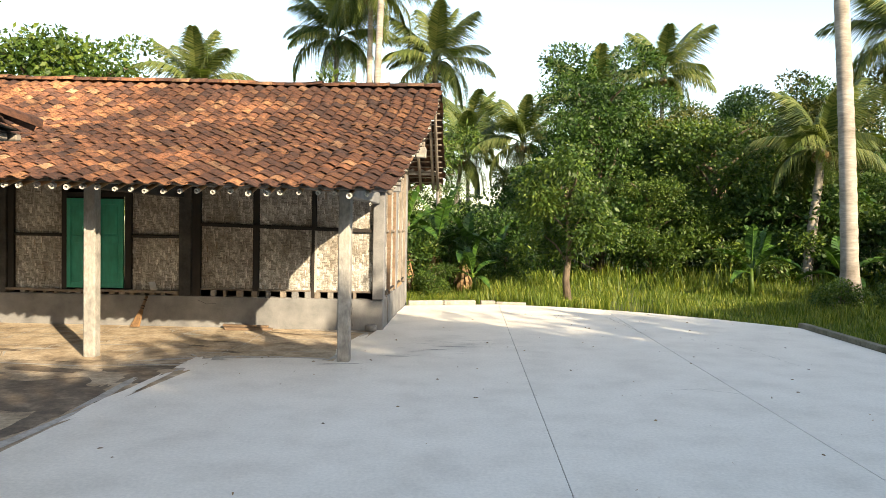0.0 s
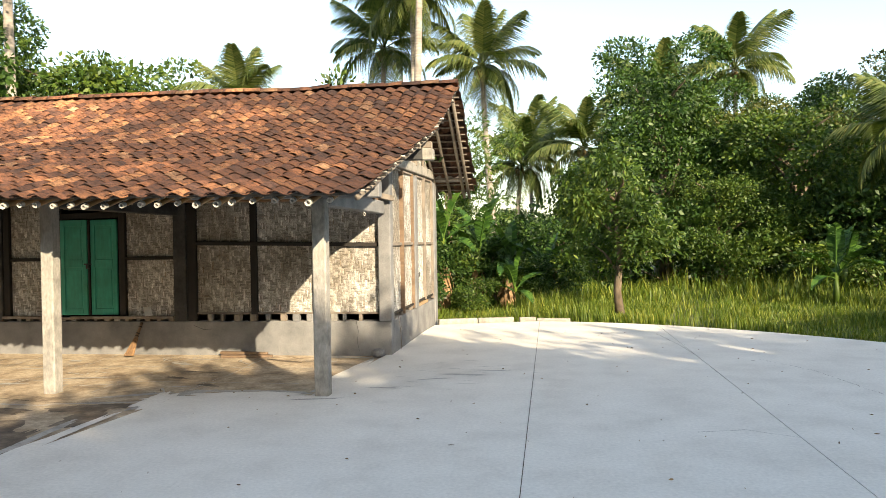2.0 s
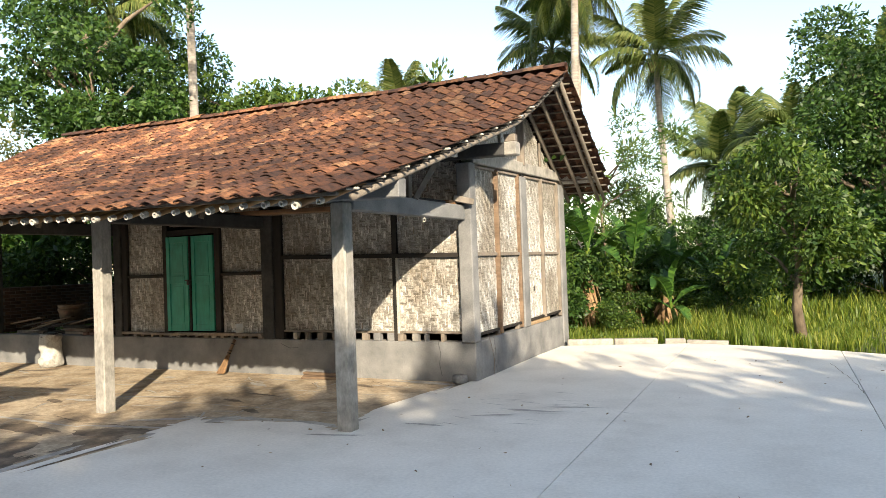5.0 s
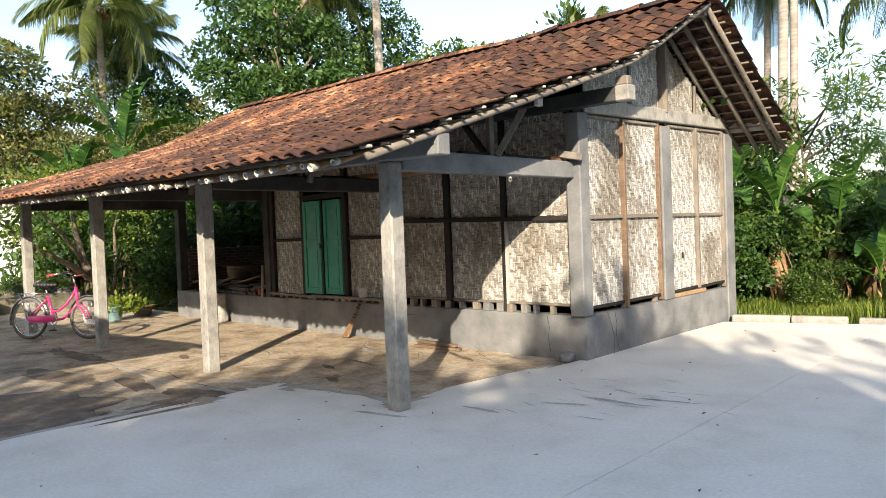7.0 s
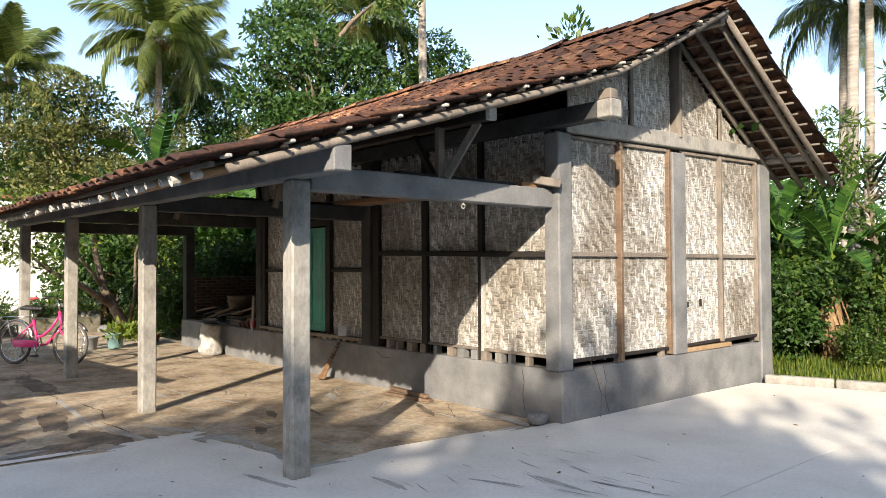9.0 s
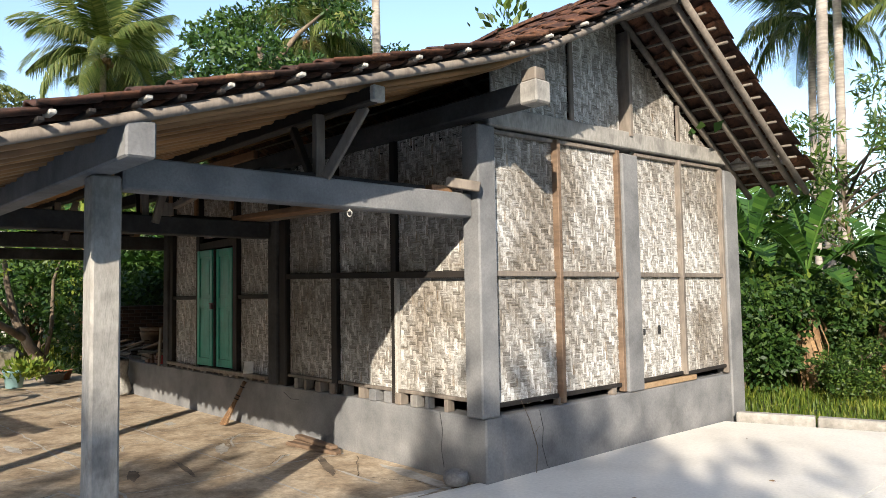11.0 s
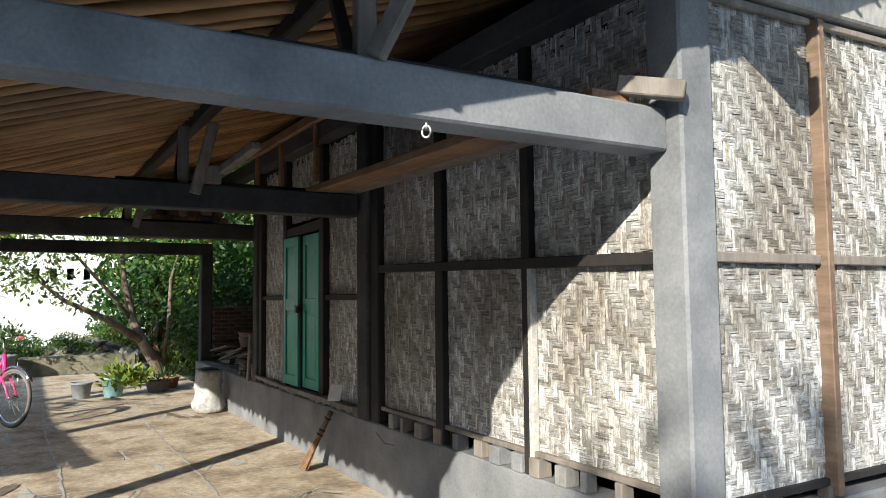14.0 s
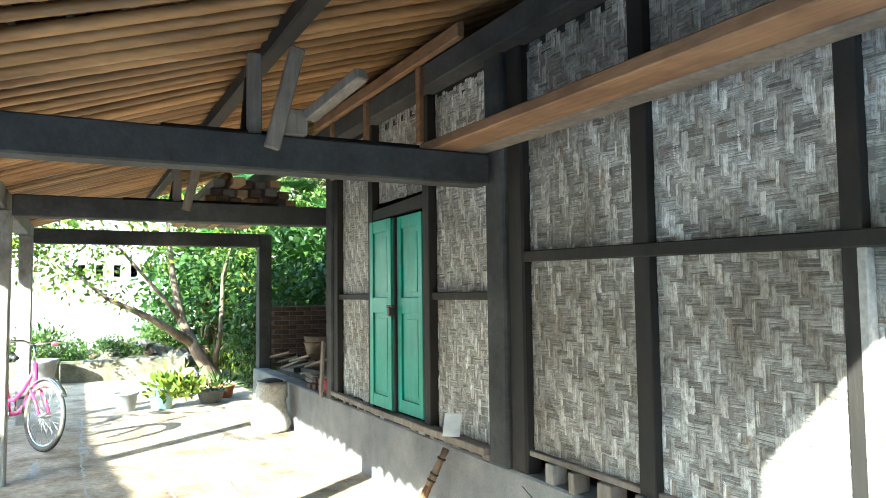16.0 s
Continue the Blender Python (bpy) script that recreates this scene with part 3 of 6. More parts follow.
# concrete columns of the walls
column(GX - 0.15, GX + 0.035, FY - 0.075, FY + 0.12, 0.485, TIE, PLINTH)
column(GX - 0.14, GX + 0.035, 13.69, 13.95, 0.485, TIE, PLINTH)
column(GX - 0.14, GX + 0.04, 15.70, 15.99, -0.1, TIE + 0.04, PLINTH)
column(-4.66, -4.46, FY - 0.05, FY + 0.15, 0.485, PLATE - 0.01, DARKCONCRETE)
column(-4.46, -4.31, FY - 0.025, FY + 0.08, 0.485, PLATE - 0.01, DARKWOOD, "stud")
column(-7.68, -7.52, FY - 0.05, FY + 0.12, 0.485, PLATE - 0.01, DARKCONCRETE)
column(-11.05, -10.87, FY + 0.03, FY + 0.2, -0.05, 2.3, DARKCONCRETE)
column(-10.98, -10.82, BACK - 0.16, BACK, 0.485, 2.9, DARKCONCRETE)

# porch posts and concrete beams
for x in POSTS:
    s = Shape()
    s.box((x - 0.075, 9.032, -0.06), (x + 0.075, 9.182, 2.08 + rise(x)), 0.014)
    part("porch_post", s, POST, house, "square concrete porch post")
for i, x in enumerate(POSTS):
    s = Shape()
    s.box((x - 0.07, 9.182, 2.01 + rise(x) * 1.15), (x + 0.09, FY - 0.075 if i < 2 else FY + 0.03, 2.19 + rise(x) * 1.15), 0.01)
    if i == 3:
        s.v = [(px, py, pz - 0.05) for px, py, pz in s.v]
    part("tie_beam", s, PLINTH if i == 0 else DARKCONCRETE, house, "concrete tie beam across the porch")
s = Shape()
s.beam((-12.0, 9.07, 2.168 + rise(-12)), (-0.82, 9.07, 2.168), 0.14, 0.175, 0.01)
part("porch_beam", s, PLINTH, house, "concrete beam along the porch")
s = Shape()
s.box((-0.93, 9.03, 2.256), (-0.83, 9.12, 2.315), 0.006)
part("wedge", s, GREYWOOD, house)
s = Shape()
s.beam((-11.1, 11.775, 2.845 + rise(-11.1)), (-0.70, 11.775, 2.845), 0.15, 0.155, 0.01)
part("wall_plate", s, DARKCONCRETE, house, "dark concrete wall plate")
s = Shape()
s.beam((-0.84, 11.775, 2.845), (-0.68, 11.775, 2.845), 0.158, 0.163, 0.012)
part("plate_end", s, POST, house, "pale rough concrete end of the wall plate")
s = Shape()
s.beam((-7.5, FY + 0.085, 2.83 + rise(-7.5)), (GX - 0.16, FY + 0.085, 2.83), 0.11, 0.29, 0.01)
part("wall_beam", s, DARKWOOD, house, "dark timber beam along the top of the woven wall")
s = Shape()
s.box((-0.84, 11.715, 2.928), (-0.70, 11.825, 3.02), 0.008)
part("wedge", s, GREYWOOD, house)
s = Shape()
s.beam((-11.1, BACK + 0.075, 2.87 + rise(-11.1)), (-0.70, BACK + 0.075, 2.87), 0.15, 0.16, 0.01)
part("wall_plate", s, POST, house)
s = Shape()
s.beam((GX - 0.043, FY + 0.05, 2.825), (GX - 0.043, BACK - 0.005, 2.925), 0.175, 0.165, 0.01)
part("gable_beam", s, POST, house, "concrete beam across the gable")
s = Shape()
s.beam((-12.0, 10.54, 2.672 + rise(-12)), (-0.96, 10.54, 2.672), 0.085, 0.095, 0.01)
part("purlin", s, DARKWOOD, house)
s = Shape()
s.beam((-1.0, 10.54, 2.672), (-0.952, 10.54, 2.672), 0.09, 0.10, 0.008)
part("purlin_end", s, PALEBAMBOO, house, "pale sawn end of the purlin")
s = Shape()
s.beam((-11.1, 13.6, 4.03 + rise(-11.1)), (-0.66, 13.6, 4.03), 0.09, 0.12, 0.01)
part("ridge_beam", s, GREYWOOD, house)

# struts that carry the middle purlin
for x in POSTS[:3]:
    u = rise(x)
    s = Shape()
    s.beam((x, 10.44, 2.19 + u), (x, 10.44, 2.62 + u), 0.055, 0.07, 0.006)
    part("king_post", s, GREYWOOD, house)
    s = Shape()
    if x > -2:
        s.beam((x + 0.08, 10.44, 2.2), (x + 0.3, 10.60, 2.645), 0.045, 0.065, 0.006)
    else:
        s.beam((x + 0.115, 10.50, 2.12 + u), (x + 0.15, 10.62, 2.63 + u), 0.045, 0.075, 0.006)
    part("strut", s, GREYWOOD, house)
    s = Shape()
    s.beam((x - 0.03, 10.40, 2.21 + u), (x - 0.42, 10.5, 2.6 + u), 0.045, 0.06, 0.006)
    part("strut", s, DARKWOOD, house)
    s = Shape()
    s.beam((x - 0.02, 10.0, 2.21 + u), (x - 0.02, 11.35, 2.215 + u), 0.08, 0.03, 0.006)
    part("bearer", s, DARKWOOD, house)
s = Shape()
s.beam((-7.6, 11.66, 2.96 + rise(-7.6)), (-4.7, 11.66, 2.96 + rise(-4.7)), 0.05, 0.09, 0.006)
part("wall_rafter", s, ORANGEWOOD, house, "brown timber under the rafters along the wall")
for x in (-5.35, -6.35, -7.2):
    s = Shape()
    s.beam((x, 11.69, 2.4 + rise(x)), (x, 11.69, 2.92 + rise(x)), 0.06, 0.035, 0.005)
    part("hanger", s, ORANGEWOOD, house)

# ---- woven panels ----
WX, WY = 0.040, 0.042


def float_shape(length, width, slivers, across):
    """One visible float of the weave: a strip bowed outwards, of one or more slivers, in the u, v plane with w outwards."""
    s = Shape()
    step = width / slivers
    cuts = [-width / 2 + (k + (0.28 * math.sin(k * 2.7 + slivers) if 0 < k < slivers else 0)) * step for k in range(slivers + 1)]
    for k in range(slivers):
        a, b = cuts[k] + 0.0004, cuts[k + 1] - 0.0004
        rows = []
        for t, w in ((-0.5, -0.0012), (-0.3, 0.0022), (0.3, 0.0022), (0.5, -0.0012)):
            for c, dw in ((a, -0.0015), ((a + b) / 2, 0.0), (b, -0.0015)):
                u, v = (t * length, c) if across else (c, t * length)
                rows.append((u, v, w + dw))
        faces = []
        for i in range(3):
            for j in range(2):
                p = i * 3 + j
                f = (p, p + 1, p + 4, p + 3)
                faces.append(f[::-1] if across else f)
        s.add(rows, faces)
    return s


TALL = float_shape(WY * 2 + 0.010, WX * 1.0, 2, False)
WIDE = float_shape(WX * 2 + 0.010, WY * 1.0, 6, True)
TALL_MESH = TALL.mesh("strip", WEAVE, True)
WIDE_MESH = WIDE.mesh("strip", WEAVE_ACROSS, True)


def floats(u0, u1, v0, v1, seed, limit=None):
    """Places of the floats of a two-over-two twill in a rectangle, each with its turn and stretch."""
    rng = random.Random(seed)
    ou, ov = rng.uniform(0, WX * 4), rng.uniform(0, WY * 4)
    out = []
    shift = [0]
    for j in range(200):
        shift.append(shift[-1] + (1 if rng.random() < 0.88 else -1))
    ni, nj = int((u1 - u0) / WX) + 6, int((v1 - v0) / WY) + 6
    for i in range(-5, ni):
        for j in range(-5, nj):
            cu, cv = u0 - ou + (i + 0.5) * WX, v0 - ov + (j + 0.5) * WY
            k = (i + shift[j + 5]) % 4
            if k == 0:
                lo, hi = max(v0, cv - WY / 2 - 0.004), min(v1 if limit is None else min(v1, limit(cu)), cv + WY * 1.5 + 0.004)
                if u0 < cu < u1 and hi - lo > 0.012:
                    out.append((False, cu, (lo + hi) / 2, (hi - lo) / (WY * 2 + 0.008)))
            if k == 2:
                lo, hi = max(u0, cu - WX / 2 - 0.004), min(u1, cu + WX * 1.5 + 0.004)
                if v0 < cv < v1 and hi - lo > 0.012 and (limit is None or cv < limit((lo + hi) / 2)):
                    out.append((True, (lo + hi) / 2, cv, (hi - lo) / (WX * 2 + 0.008)))
    return [(a, u + rng.uniform(-0.006, 0.006), v + rng.uniform(-0.005, 0.005), k * rng.uniform(1.0, 1.35), rng.uniform(-3.2, 3.2), rng.uniform(-0.0015, 0.0025)) for a, u, v, k in out]


def panel(frame_m, u0, u1, v0, v1, seed, single=False, limit=None):
    """A woven bamboo panel; frame_m takes (u, v, outwards) to the world."""
    back = Shape()
    if limit is None:
        back.add([frame_m @ Vector(p) for p in ((u0, v0, -0.006), (u1, v0, -0.006), (u1, v1, -0.006), (u0, v1, -0.006),
                                                (u0, v0, -0.016), (u1, v0, -0.016), (u1, v1, -0.016), (u0, v1, -0.016))],
                 [(0, 1, 2, 3), (7, 6, 5, 4), (0, 4, 5, 1), (1, 5, 6, 2), (2, 6, 7, 3), (3, 7, 4, 0)])
    else:
        ring = [(u0, v0), (u1, v0)] + [(u0 + (u1 - u0) * t, max(v0 + 0.01, limit(u0 + (u1 - u0) * t))) for t in (1, 0.5, 0)]
        n = len(ring)
        back.add([frame_m @ Vector((u, v, w)) for w in (-0.006, -0.016) for u, v in ring],
                 [tuple(range(n)), tuple(reversed(range(n, 2 * n)))] + [(i, n + i, n + (i + 1) % n, (i + 1) % n) for i in range(n)])
    p = part("woven_panel", back, VOIDDARK, house, "woven split-bamboo panel, weathered grey")
    joined, joined_across = Shape(), Shape()
    for across, u, v, k, turn, w in floats(u0, u1, v0, v1, seed, limit):
        m = frame_m @ Matrix.Translation((u, v, w)) @ Matrix.Rotation(radians(turn), 4, "Z") @ Matrix.Diagonal((k if across else 1, 1 if across else k, 1, 1))
        if single:
            piece("strip", WIDE_MESH if across else TALL_MESH, p, m)
        else:
            src = WIDE if across else TALL
            (joined_across if across else joined).add([m @ Vector(q) for q in src.v], src.f)
    if not single:
        part("upright_strips", joined, WEAVE, p, smooth=True, kind="stuff")
        part("cross_strips", joined_across, WEAVE_ACROSS, p, smooth=True, kind="stuff")
    return p


# u runs to the east along the front, and to the north along the gable
FRONT = Matrix(((1, 0, 0, 0), (0, 0, -1, FY + 0.03), (0, 1, 0, 0), (0, 0, 0, 1)))
GABLE = Matrix(((0, 0, 1, GX - 0.03), (1, 0, 0, 0), (0, 1, 0, 0), (0, 0, 0, 1)))


def lath(p0, p1, w, h, mat, name="lath", label=""):
    s = Shape()
    s.beam(p0, p1, w, h, 0.005)
    return part(name, s, mat, house, label)


# front wall, east of the dark column
studs = [(-1.53, None), (-2.47, 0.075), (-3.41, 0.1), (-4.31, None)]
for i in range(3):
    x1 = studs[i][0] - (studs[i][1] or 0) / 2
    x0 = studs[i + 1][0] + (studs[i + 1][1] or 0) / 2
    panel(FRONT, x0 - 0.02, x1 + 0.02, 0.60, 1.62, 10 + i, single=True)
    panel(FRONT, x0 - 0.02, x1 + 0.02, 1.626, 2.80, 20 + i, single=True)
    lath((x0, FY + 0.01, 0.60), (x1, FY + 0.01, 0.60), 0.035, 0.03, GREYWOOD)
for x, w, mat in ((-2.47, 0.075, DARKWOOD), (-3.41, 0.1, DARKWOOD)):
    lath((x, FY + 0.01, 0.485), (x, FY + 0.01, PLATE - 0.06 + rise(x)), w, 0.05, mat, "stud")
lath((-2.44, FY + 0.006, 0.56), (-2.44, FY + 0.006, 1.58), 0.035, 0.045, PALEBAMBOO)
lath((-4.31, FY + 0.0, 1.648), (-1.53, FY + 0.0, 1.585), 0.045, 0.058, DARKWOOD, "rail")

# front wall round the door
for x0, x1, k in ((-5.45, -4.66, 0), (-7.40, -6.62, 1)):
    panel(FRONT, x0 - 0.02, x1 + 0.02, 0.56, 1.42, 30 + k)
    panel(FRONT, x0 - 0.02, x1 + 0.02, 1.44, 2.82, 40 + k)
    lath((x0, FY + 0.005, 1.437), (x1, FY + 0.005, 1.437), 0.045, 0.05, DARKWOOD, "rail")
panel(FRONT, -6.62, -5.45, 2.2, 3.02, 44)
for x in (-5.50, -6.55):
    lath((x, FY + 0.0, 0.50), (x, FY + 0.0, PLATE - 0.06 + rise(x)), 0.1, 0.07, DARKWOOD, "stud")
lath((-6.5, FY + 0.0, 2.09), (-5.55, FY + 0.0, 2.11), 0.06, 0.09, DARKWOOD, "lintel")
lath((-7.45, FY, 0.5), (-7.45, FY, PLATE + 0.03), 0.1, 0.06, DARKWOOD, "stud")
lath((-6.35, FY - 0.04, 0.545), (-4.66, FY - 0.04, 0.545), 0.09, 0.045, GREYWOOD, "sill_board")
lath((-7.52, FY - 0.03, 0.55), (-6.3, FY - 0.03, 0.53), 0.06, 0.04, GREYWOOD, "sill_board")

for x, y, z, w in ((GX - 0.014, 14.06, 1.03, 0.02), (GX - 0.014, 14.33, 1.04, 0.026)):
    s = Shape()
    s.box((x - 0.012, y - w, z - w * 1.6), (x - 0.007, y + w, z + w * 1.6), 0.002)
    part("hole", s, BLACK, house, "dark hole worn in the weave")


def wall_crack(points, name="crack", mat=None, r=0.004):
    s = Shape()
    s.tube(points, r, 5)
    part(name, s, mat or BLACK, house)


wall_crack([(-1.86, FY - 0.03, 0.48), (-1.83, FY - 0.03, 0.34), (-1.85, FY - 0.03, 0.2), (-1.82, FY - 0.03, 0.05)])
wall_crack([(GX + 0.02, 12.42, 0.48), (GX + 0.02, 12.46, 0.33), (GX + 0.02, 12.44, 0.2), (GX + 0.02, 12.5, 0.02)])
wall_crack([(-4.35, FY - 0.03, 0.42), (-4.2, FY - 0.03, 0.36), (-4.05, FY - 0.03, 0.37)], r=0.003)
twig = Shape()
twig.tube([(GX + 0.05, 12.33, 0.0), (GX + 0.04, 12.36, 0.2), (GX + 0.035, 12.28, 0.42), (GX + 0.02, 12.2, 0.58)], [0.004, 0.004, 0.003, 0.002], 5)
twig.tube([(GX + 0.038, 12.32, 0.3), (GX + 0.05, 12.38, 0.36)], 0.002, 4)
solo("dry_twig", twig, BARK, "thin dry creeper stem leaning on the plinth", "twig")

# loose blocks that hold the panels off the plinth
rb = random.Random(5)
x = -7.3
while x < -1.6:
    if not (-4.72 < x < -4.28):
        s = Shape()
        w = rb.uniform(0.045, 0.1)
        top = 0.585 if x > -4.3 else 0.525
        s.box((x, FY - 0.03 + rb.uniform(-0.012, 0.02), 0.485), (x + w, FY + 0.06, top), 0.005)
        part("packing_block", s, rb.choice((GREYWOOD, GREYWOOD, GREYWOOD, POST, PLINTH)), house)
    x += rb.uniform(0.15, 0.25)

# gable wall
cols = [(11.95, 12.70), (12.78, 13.62), (13.95, 14.72), (14.80, 15.68)]
for i, (y0, y1) in enumerate(cols):
    panel(GABLE, y0 - 0.02, y1 + 0.02, 0.55 if i < 2 else 0.57, 1.57, 50 + i, single=i < 2)
    panel(GABLE, y0 - 0.02, y1 + 0.02, 1.60, 2.735 + 0.024 * (y0 - 12), 60 + i, single=i < 1)
    lath((GX - 0.01, y0, 0.565), (GX - 0.01, y1, 0.565 if i < 2 else 0.58), 0.03, 0.035, DARKWOOD)
    lath((GX - 0.01, y0, 2.71 + 0.024 * (y0 - 12)), (GX - 0.01, y1, 2.71 + 0.024 * (y1 - 12)), 0.03, 0.035, GREYWOOD)
    lath((GX - 0.008, y0, 1.585), (GX - 0.008, y1, 1.585), 0.035, 0.045, GREYWOOD, "rail")
lath((GX - 0.006, 12.74, 0.5), (GX - 0.006, 12.74, TIE), 0.08, 0.045, BROWNWOOD, "stud")
lath((GX - 0.006, 14.76, 0.56), (GX - 0.006, 14.76, TIE + 0.05), 0.07, 0.045, GREYWOOD, "stud")
lath((GX - 0.01, 13.65, 0.5), (GX - 0.01, 13.65, TIE + 0.02), 0.06, 0.045, BROWNWOOD, "stud")
lath((GX - 0.01, 15.67, 0.5), (GX - 0.01, 15.67, TIE + 0.06), 0.06, 0.045, GREYWOOD, "stud")
lath((GX - 0.0, 13.95, 0.515), (GX - 0.0, 14.95, 0.52), 0.05, 0.05, FRESHWOOD, "sill_board")
for y in (12.72, 13.5):
    s = Shape()
    s.box((GX - 0.06, y - 0.03, 0.485), (GX, y + 0.04, 0.55), 0.004)
    part("packing_block", s, GREYWOOD, house)


def gable_line(y):
    return roof_z(y) - 0.09


for i, (y0, y1) in enumerate(((11.98, 12.96), (13.0, 13.74), (13.9, 14.78), (14.82, 15.72))):
    panel(GABLE, y0, y1, TIE + 0.17, 4.2, 70 + i, limit=gable_line)
for y, w in ((13.83, 0.14), (12.98, 0.03), (14.8, 0.03)):
    lath((GX - 0.005, y, TIE + 0.17), (GX - 0.005, y, gable_line(y)), w, 0.05, GREYWOOD, "stud")

# unseen inner and back walls, added in near-black to keep the interior dark
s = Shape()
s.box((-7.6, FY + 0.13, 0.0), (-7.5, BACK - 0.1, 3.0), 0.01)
part("partition", s, DARKWOOD, house, "dark partition added to keep the interior dark")
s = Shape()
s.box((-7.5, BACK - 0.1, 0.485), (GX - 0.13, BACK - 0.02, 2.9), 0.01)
part("back_wall", s, DARKWOOD, house, "unseen back wall added to keep the interior dark")

# door of two leaves
door = thing("door_1", (-6.08, FY, 0.55), "closed double door of panelled wood in worn green paint", "door", kind="structure")
for x0, x1, tilt in ((-6.50, -6.06, 0.035), (-6.02, -5.585, 0.0)):
    s = Shape()
    y0, y1 = FY - 0.022 - tilt, FY + 0.012
    s.box((x0, y0 + 0.012, 0.585), (x1, y1, 2.035), 0.004)
    for a, b in ((x0, x0 + 0.07), (x1 - 0.07, x1)):
        s.box((a, y0 - 0.004, 0.585), (b, y0 + 0.0115, 2.035), 0.004)
    for a, b in ((0.585, 0.68), (1.31, 1.43), (1.94, 2.035)):
        s.box((x0 + 0.0705, y0 - 0.0035, a), (x1 - 0.0705, y0 + 0.0115, b), 0.004)
    for a, b in ((0.72, 1.27), (1.47, 1.90)):
        s.box((x0 + 0.1, y0 + 0.006, a), (x1 - 0.1, y0 + 0.0119, b), 0.004)
    leaf = part("door_leaf", s, GREEN, door, "green painted door leaf")
s = Shape()
s.box((-6.056, FY - 0.045, 0.585), (-6.024, FY - 0.012, 2.03), 0.004)
part("cover_strip", s, DARKWOOD, door)
s = Shape()
s.box((-6.10, FY - 0.085, 1.35), (-5.98, FY - 0.06, 1.37), 0.004)
s.box((-6.06, FY - 0.095, 1.29), (-6.01, FY - 0.055, 1.36), 0.008)
part("padlock", s, BLACK, door, "small dark padlock and hasp")

# ---- roof ----
roof = thing("roof", (-6, 13.6, 3.0), "sagging roof of old orange and dark blotched clay pantiles", "roof", kind="structure")


def tile_shape():
    """A pantile: an S across its width, laid from its upper end at 0 down to -0.26."""
    s = Shape()
    prof = []
    for i in range(8):
        t = i / 7
        prof.append((t * 0.225 - 0.1125, 0.021 * math.sin(t * 2 * math.pi * 1.02 - 0.3) + 0.010 * (1 - t)))
    verts = []
    for y, lift in ((0.03, -0.004), (-0.235, 0.016)):
        for dz in (0, -0.013):
            for px, pz in prof:
                verts.append((px, y, pz + lift + dz + 0.03))
    faces = []
    for i in range(7):
        faces.append((i, 16 + i, 17 + i, i + 1))
        faces.append((8 + i, 9 + i, 25 + i, 24 + i))
        faces.append((16 + i, 24 + i, 25 + i, 17 + i))
    faces.append((0, 8, 24, 16))
    faces.append((7, 23, 31, 15))
    return s.add(verts, faces)


TILE_SHAPE = tile_shape()
TILE_SHAPE.v = [(px * 1.0, py * 1.0, pz * 0.9) for px, py, pz in TILE_SHAPE.v]
TILE_MESH = TILE_SHAPE.mesh("tile", TILE, True)
rt = random.Random(3)
joined_tiles = Shape()
single = 0


def lay(y_low, direction):
    """One row of tiles whose lower edge lies at y_low."""
    global single
    y_mid = y_low + direction * 0.1
    slope = math.atan((roof_z(y_mid + 0.02) - roof_z(y_mid - 0.02)) / 0.04)
    x = verge_east(y_mid) - 0.1 + rt.uniform(-0.03, 0.03)
    while x > verge_west(y_mid):
        top = y_low + direction * 0.225 * math.cos(slope)
        z = roof_z(top) + sag(x, top) + 0.022
        m = Matrix.Translation((x + rt.uniform(-0.006, 0.006), top + rt.uniform(-0.012, 0.012), z + rt.uniform(-0.004, 0.007)))
        m = m @ Matrix.Rotation(slope, 4, "X") @ Matrix.Rotation(radians(rt.uniform(-2.2, 2.2)), 4, "Z") @ Matrix.Rotation(radians(rt.uniform(-1.8, 1.8)), 4, "Y")
        if direction < 0:
            m = m @ Matrix.Rotation(math.pi, 4, "Z")
        if direction > 0 and x > -3.4 and single < 300:
            piece("tile", TILE_MESH, roof, m)
            single += 1
        else:
            joined_tiles.add([m @ Vector(q) for q in TILE_SHAPE.v], TILE_SHAPE.f)
        x -= 0.2 + rt.uniform(-0.004, 0.004)


y = 8.05
while y < 13.5:
    lay(y, 1)
    y += 0.2 * (1.0 if y < 11.5 else 0.9)
y = 16.32
while y > 13.75:
    lay(y, -1)
    y -= 0.18
part("tiles", joined_tiles, TILE, roof, "weathered clay pantiles", smooth=True, kind="stuff")


def ridge_tile():
    s = Shape()
    verts = []
    for x, r in ((-0.2, 0.085), (0.2, 0.105)):
        for dr in (0, -0.014):
            for k in range(8):
                t = math.pi * (0.02 + 0.96 * k / 7)
                verts.append((x, (r + dr) * math.cos(t) * 1.15, (r + dr) * math.sin(t) * 0.85))
    faces = []
    for k in range(7):
        faces += [(k, k + 1, 17 + k, 16 + k), (8 + k, 24 + k, 25 + k, 9 + k), (16 + k, 17 + k, 25 + k, 24 + k), (k, 8 + k, 9 + k, k + 1)]
    return s.add(verts, faces).mesh("ridge_tile", TILE, True)


RIDGE_MESH = ridge_tile()
x = -0.76
while x > -11.2:
    z = 4.195 + sag(x, 13.6) * 1.5 + rt.uniform(-0.006, 0.014)
    piece("ridge_tile", RIDGE_MESH, roof, Matrix.Translation((x, 13.6 + rt.uniform(-0.012, 0.012), z)) @ Matrix.Rotation(radians(rt.uniform(-4, 2)), 4, "Y") @ Matrix.Rotation(radians(rt.uniform(-3, 3)), 4, "Z"))
    x -= 0.31

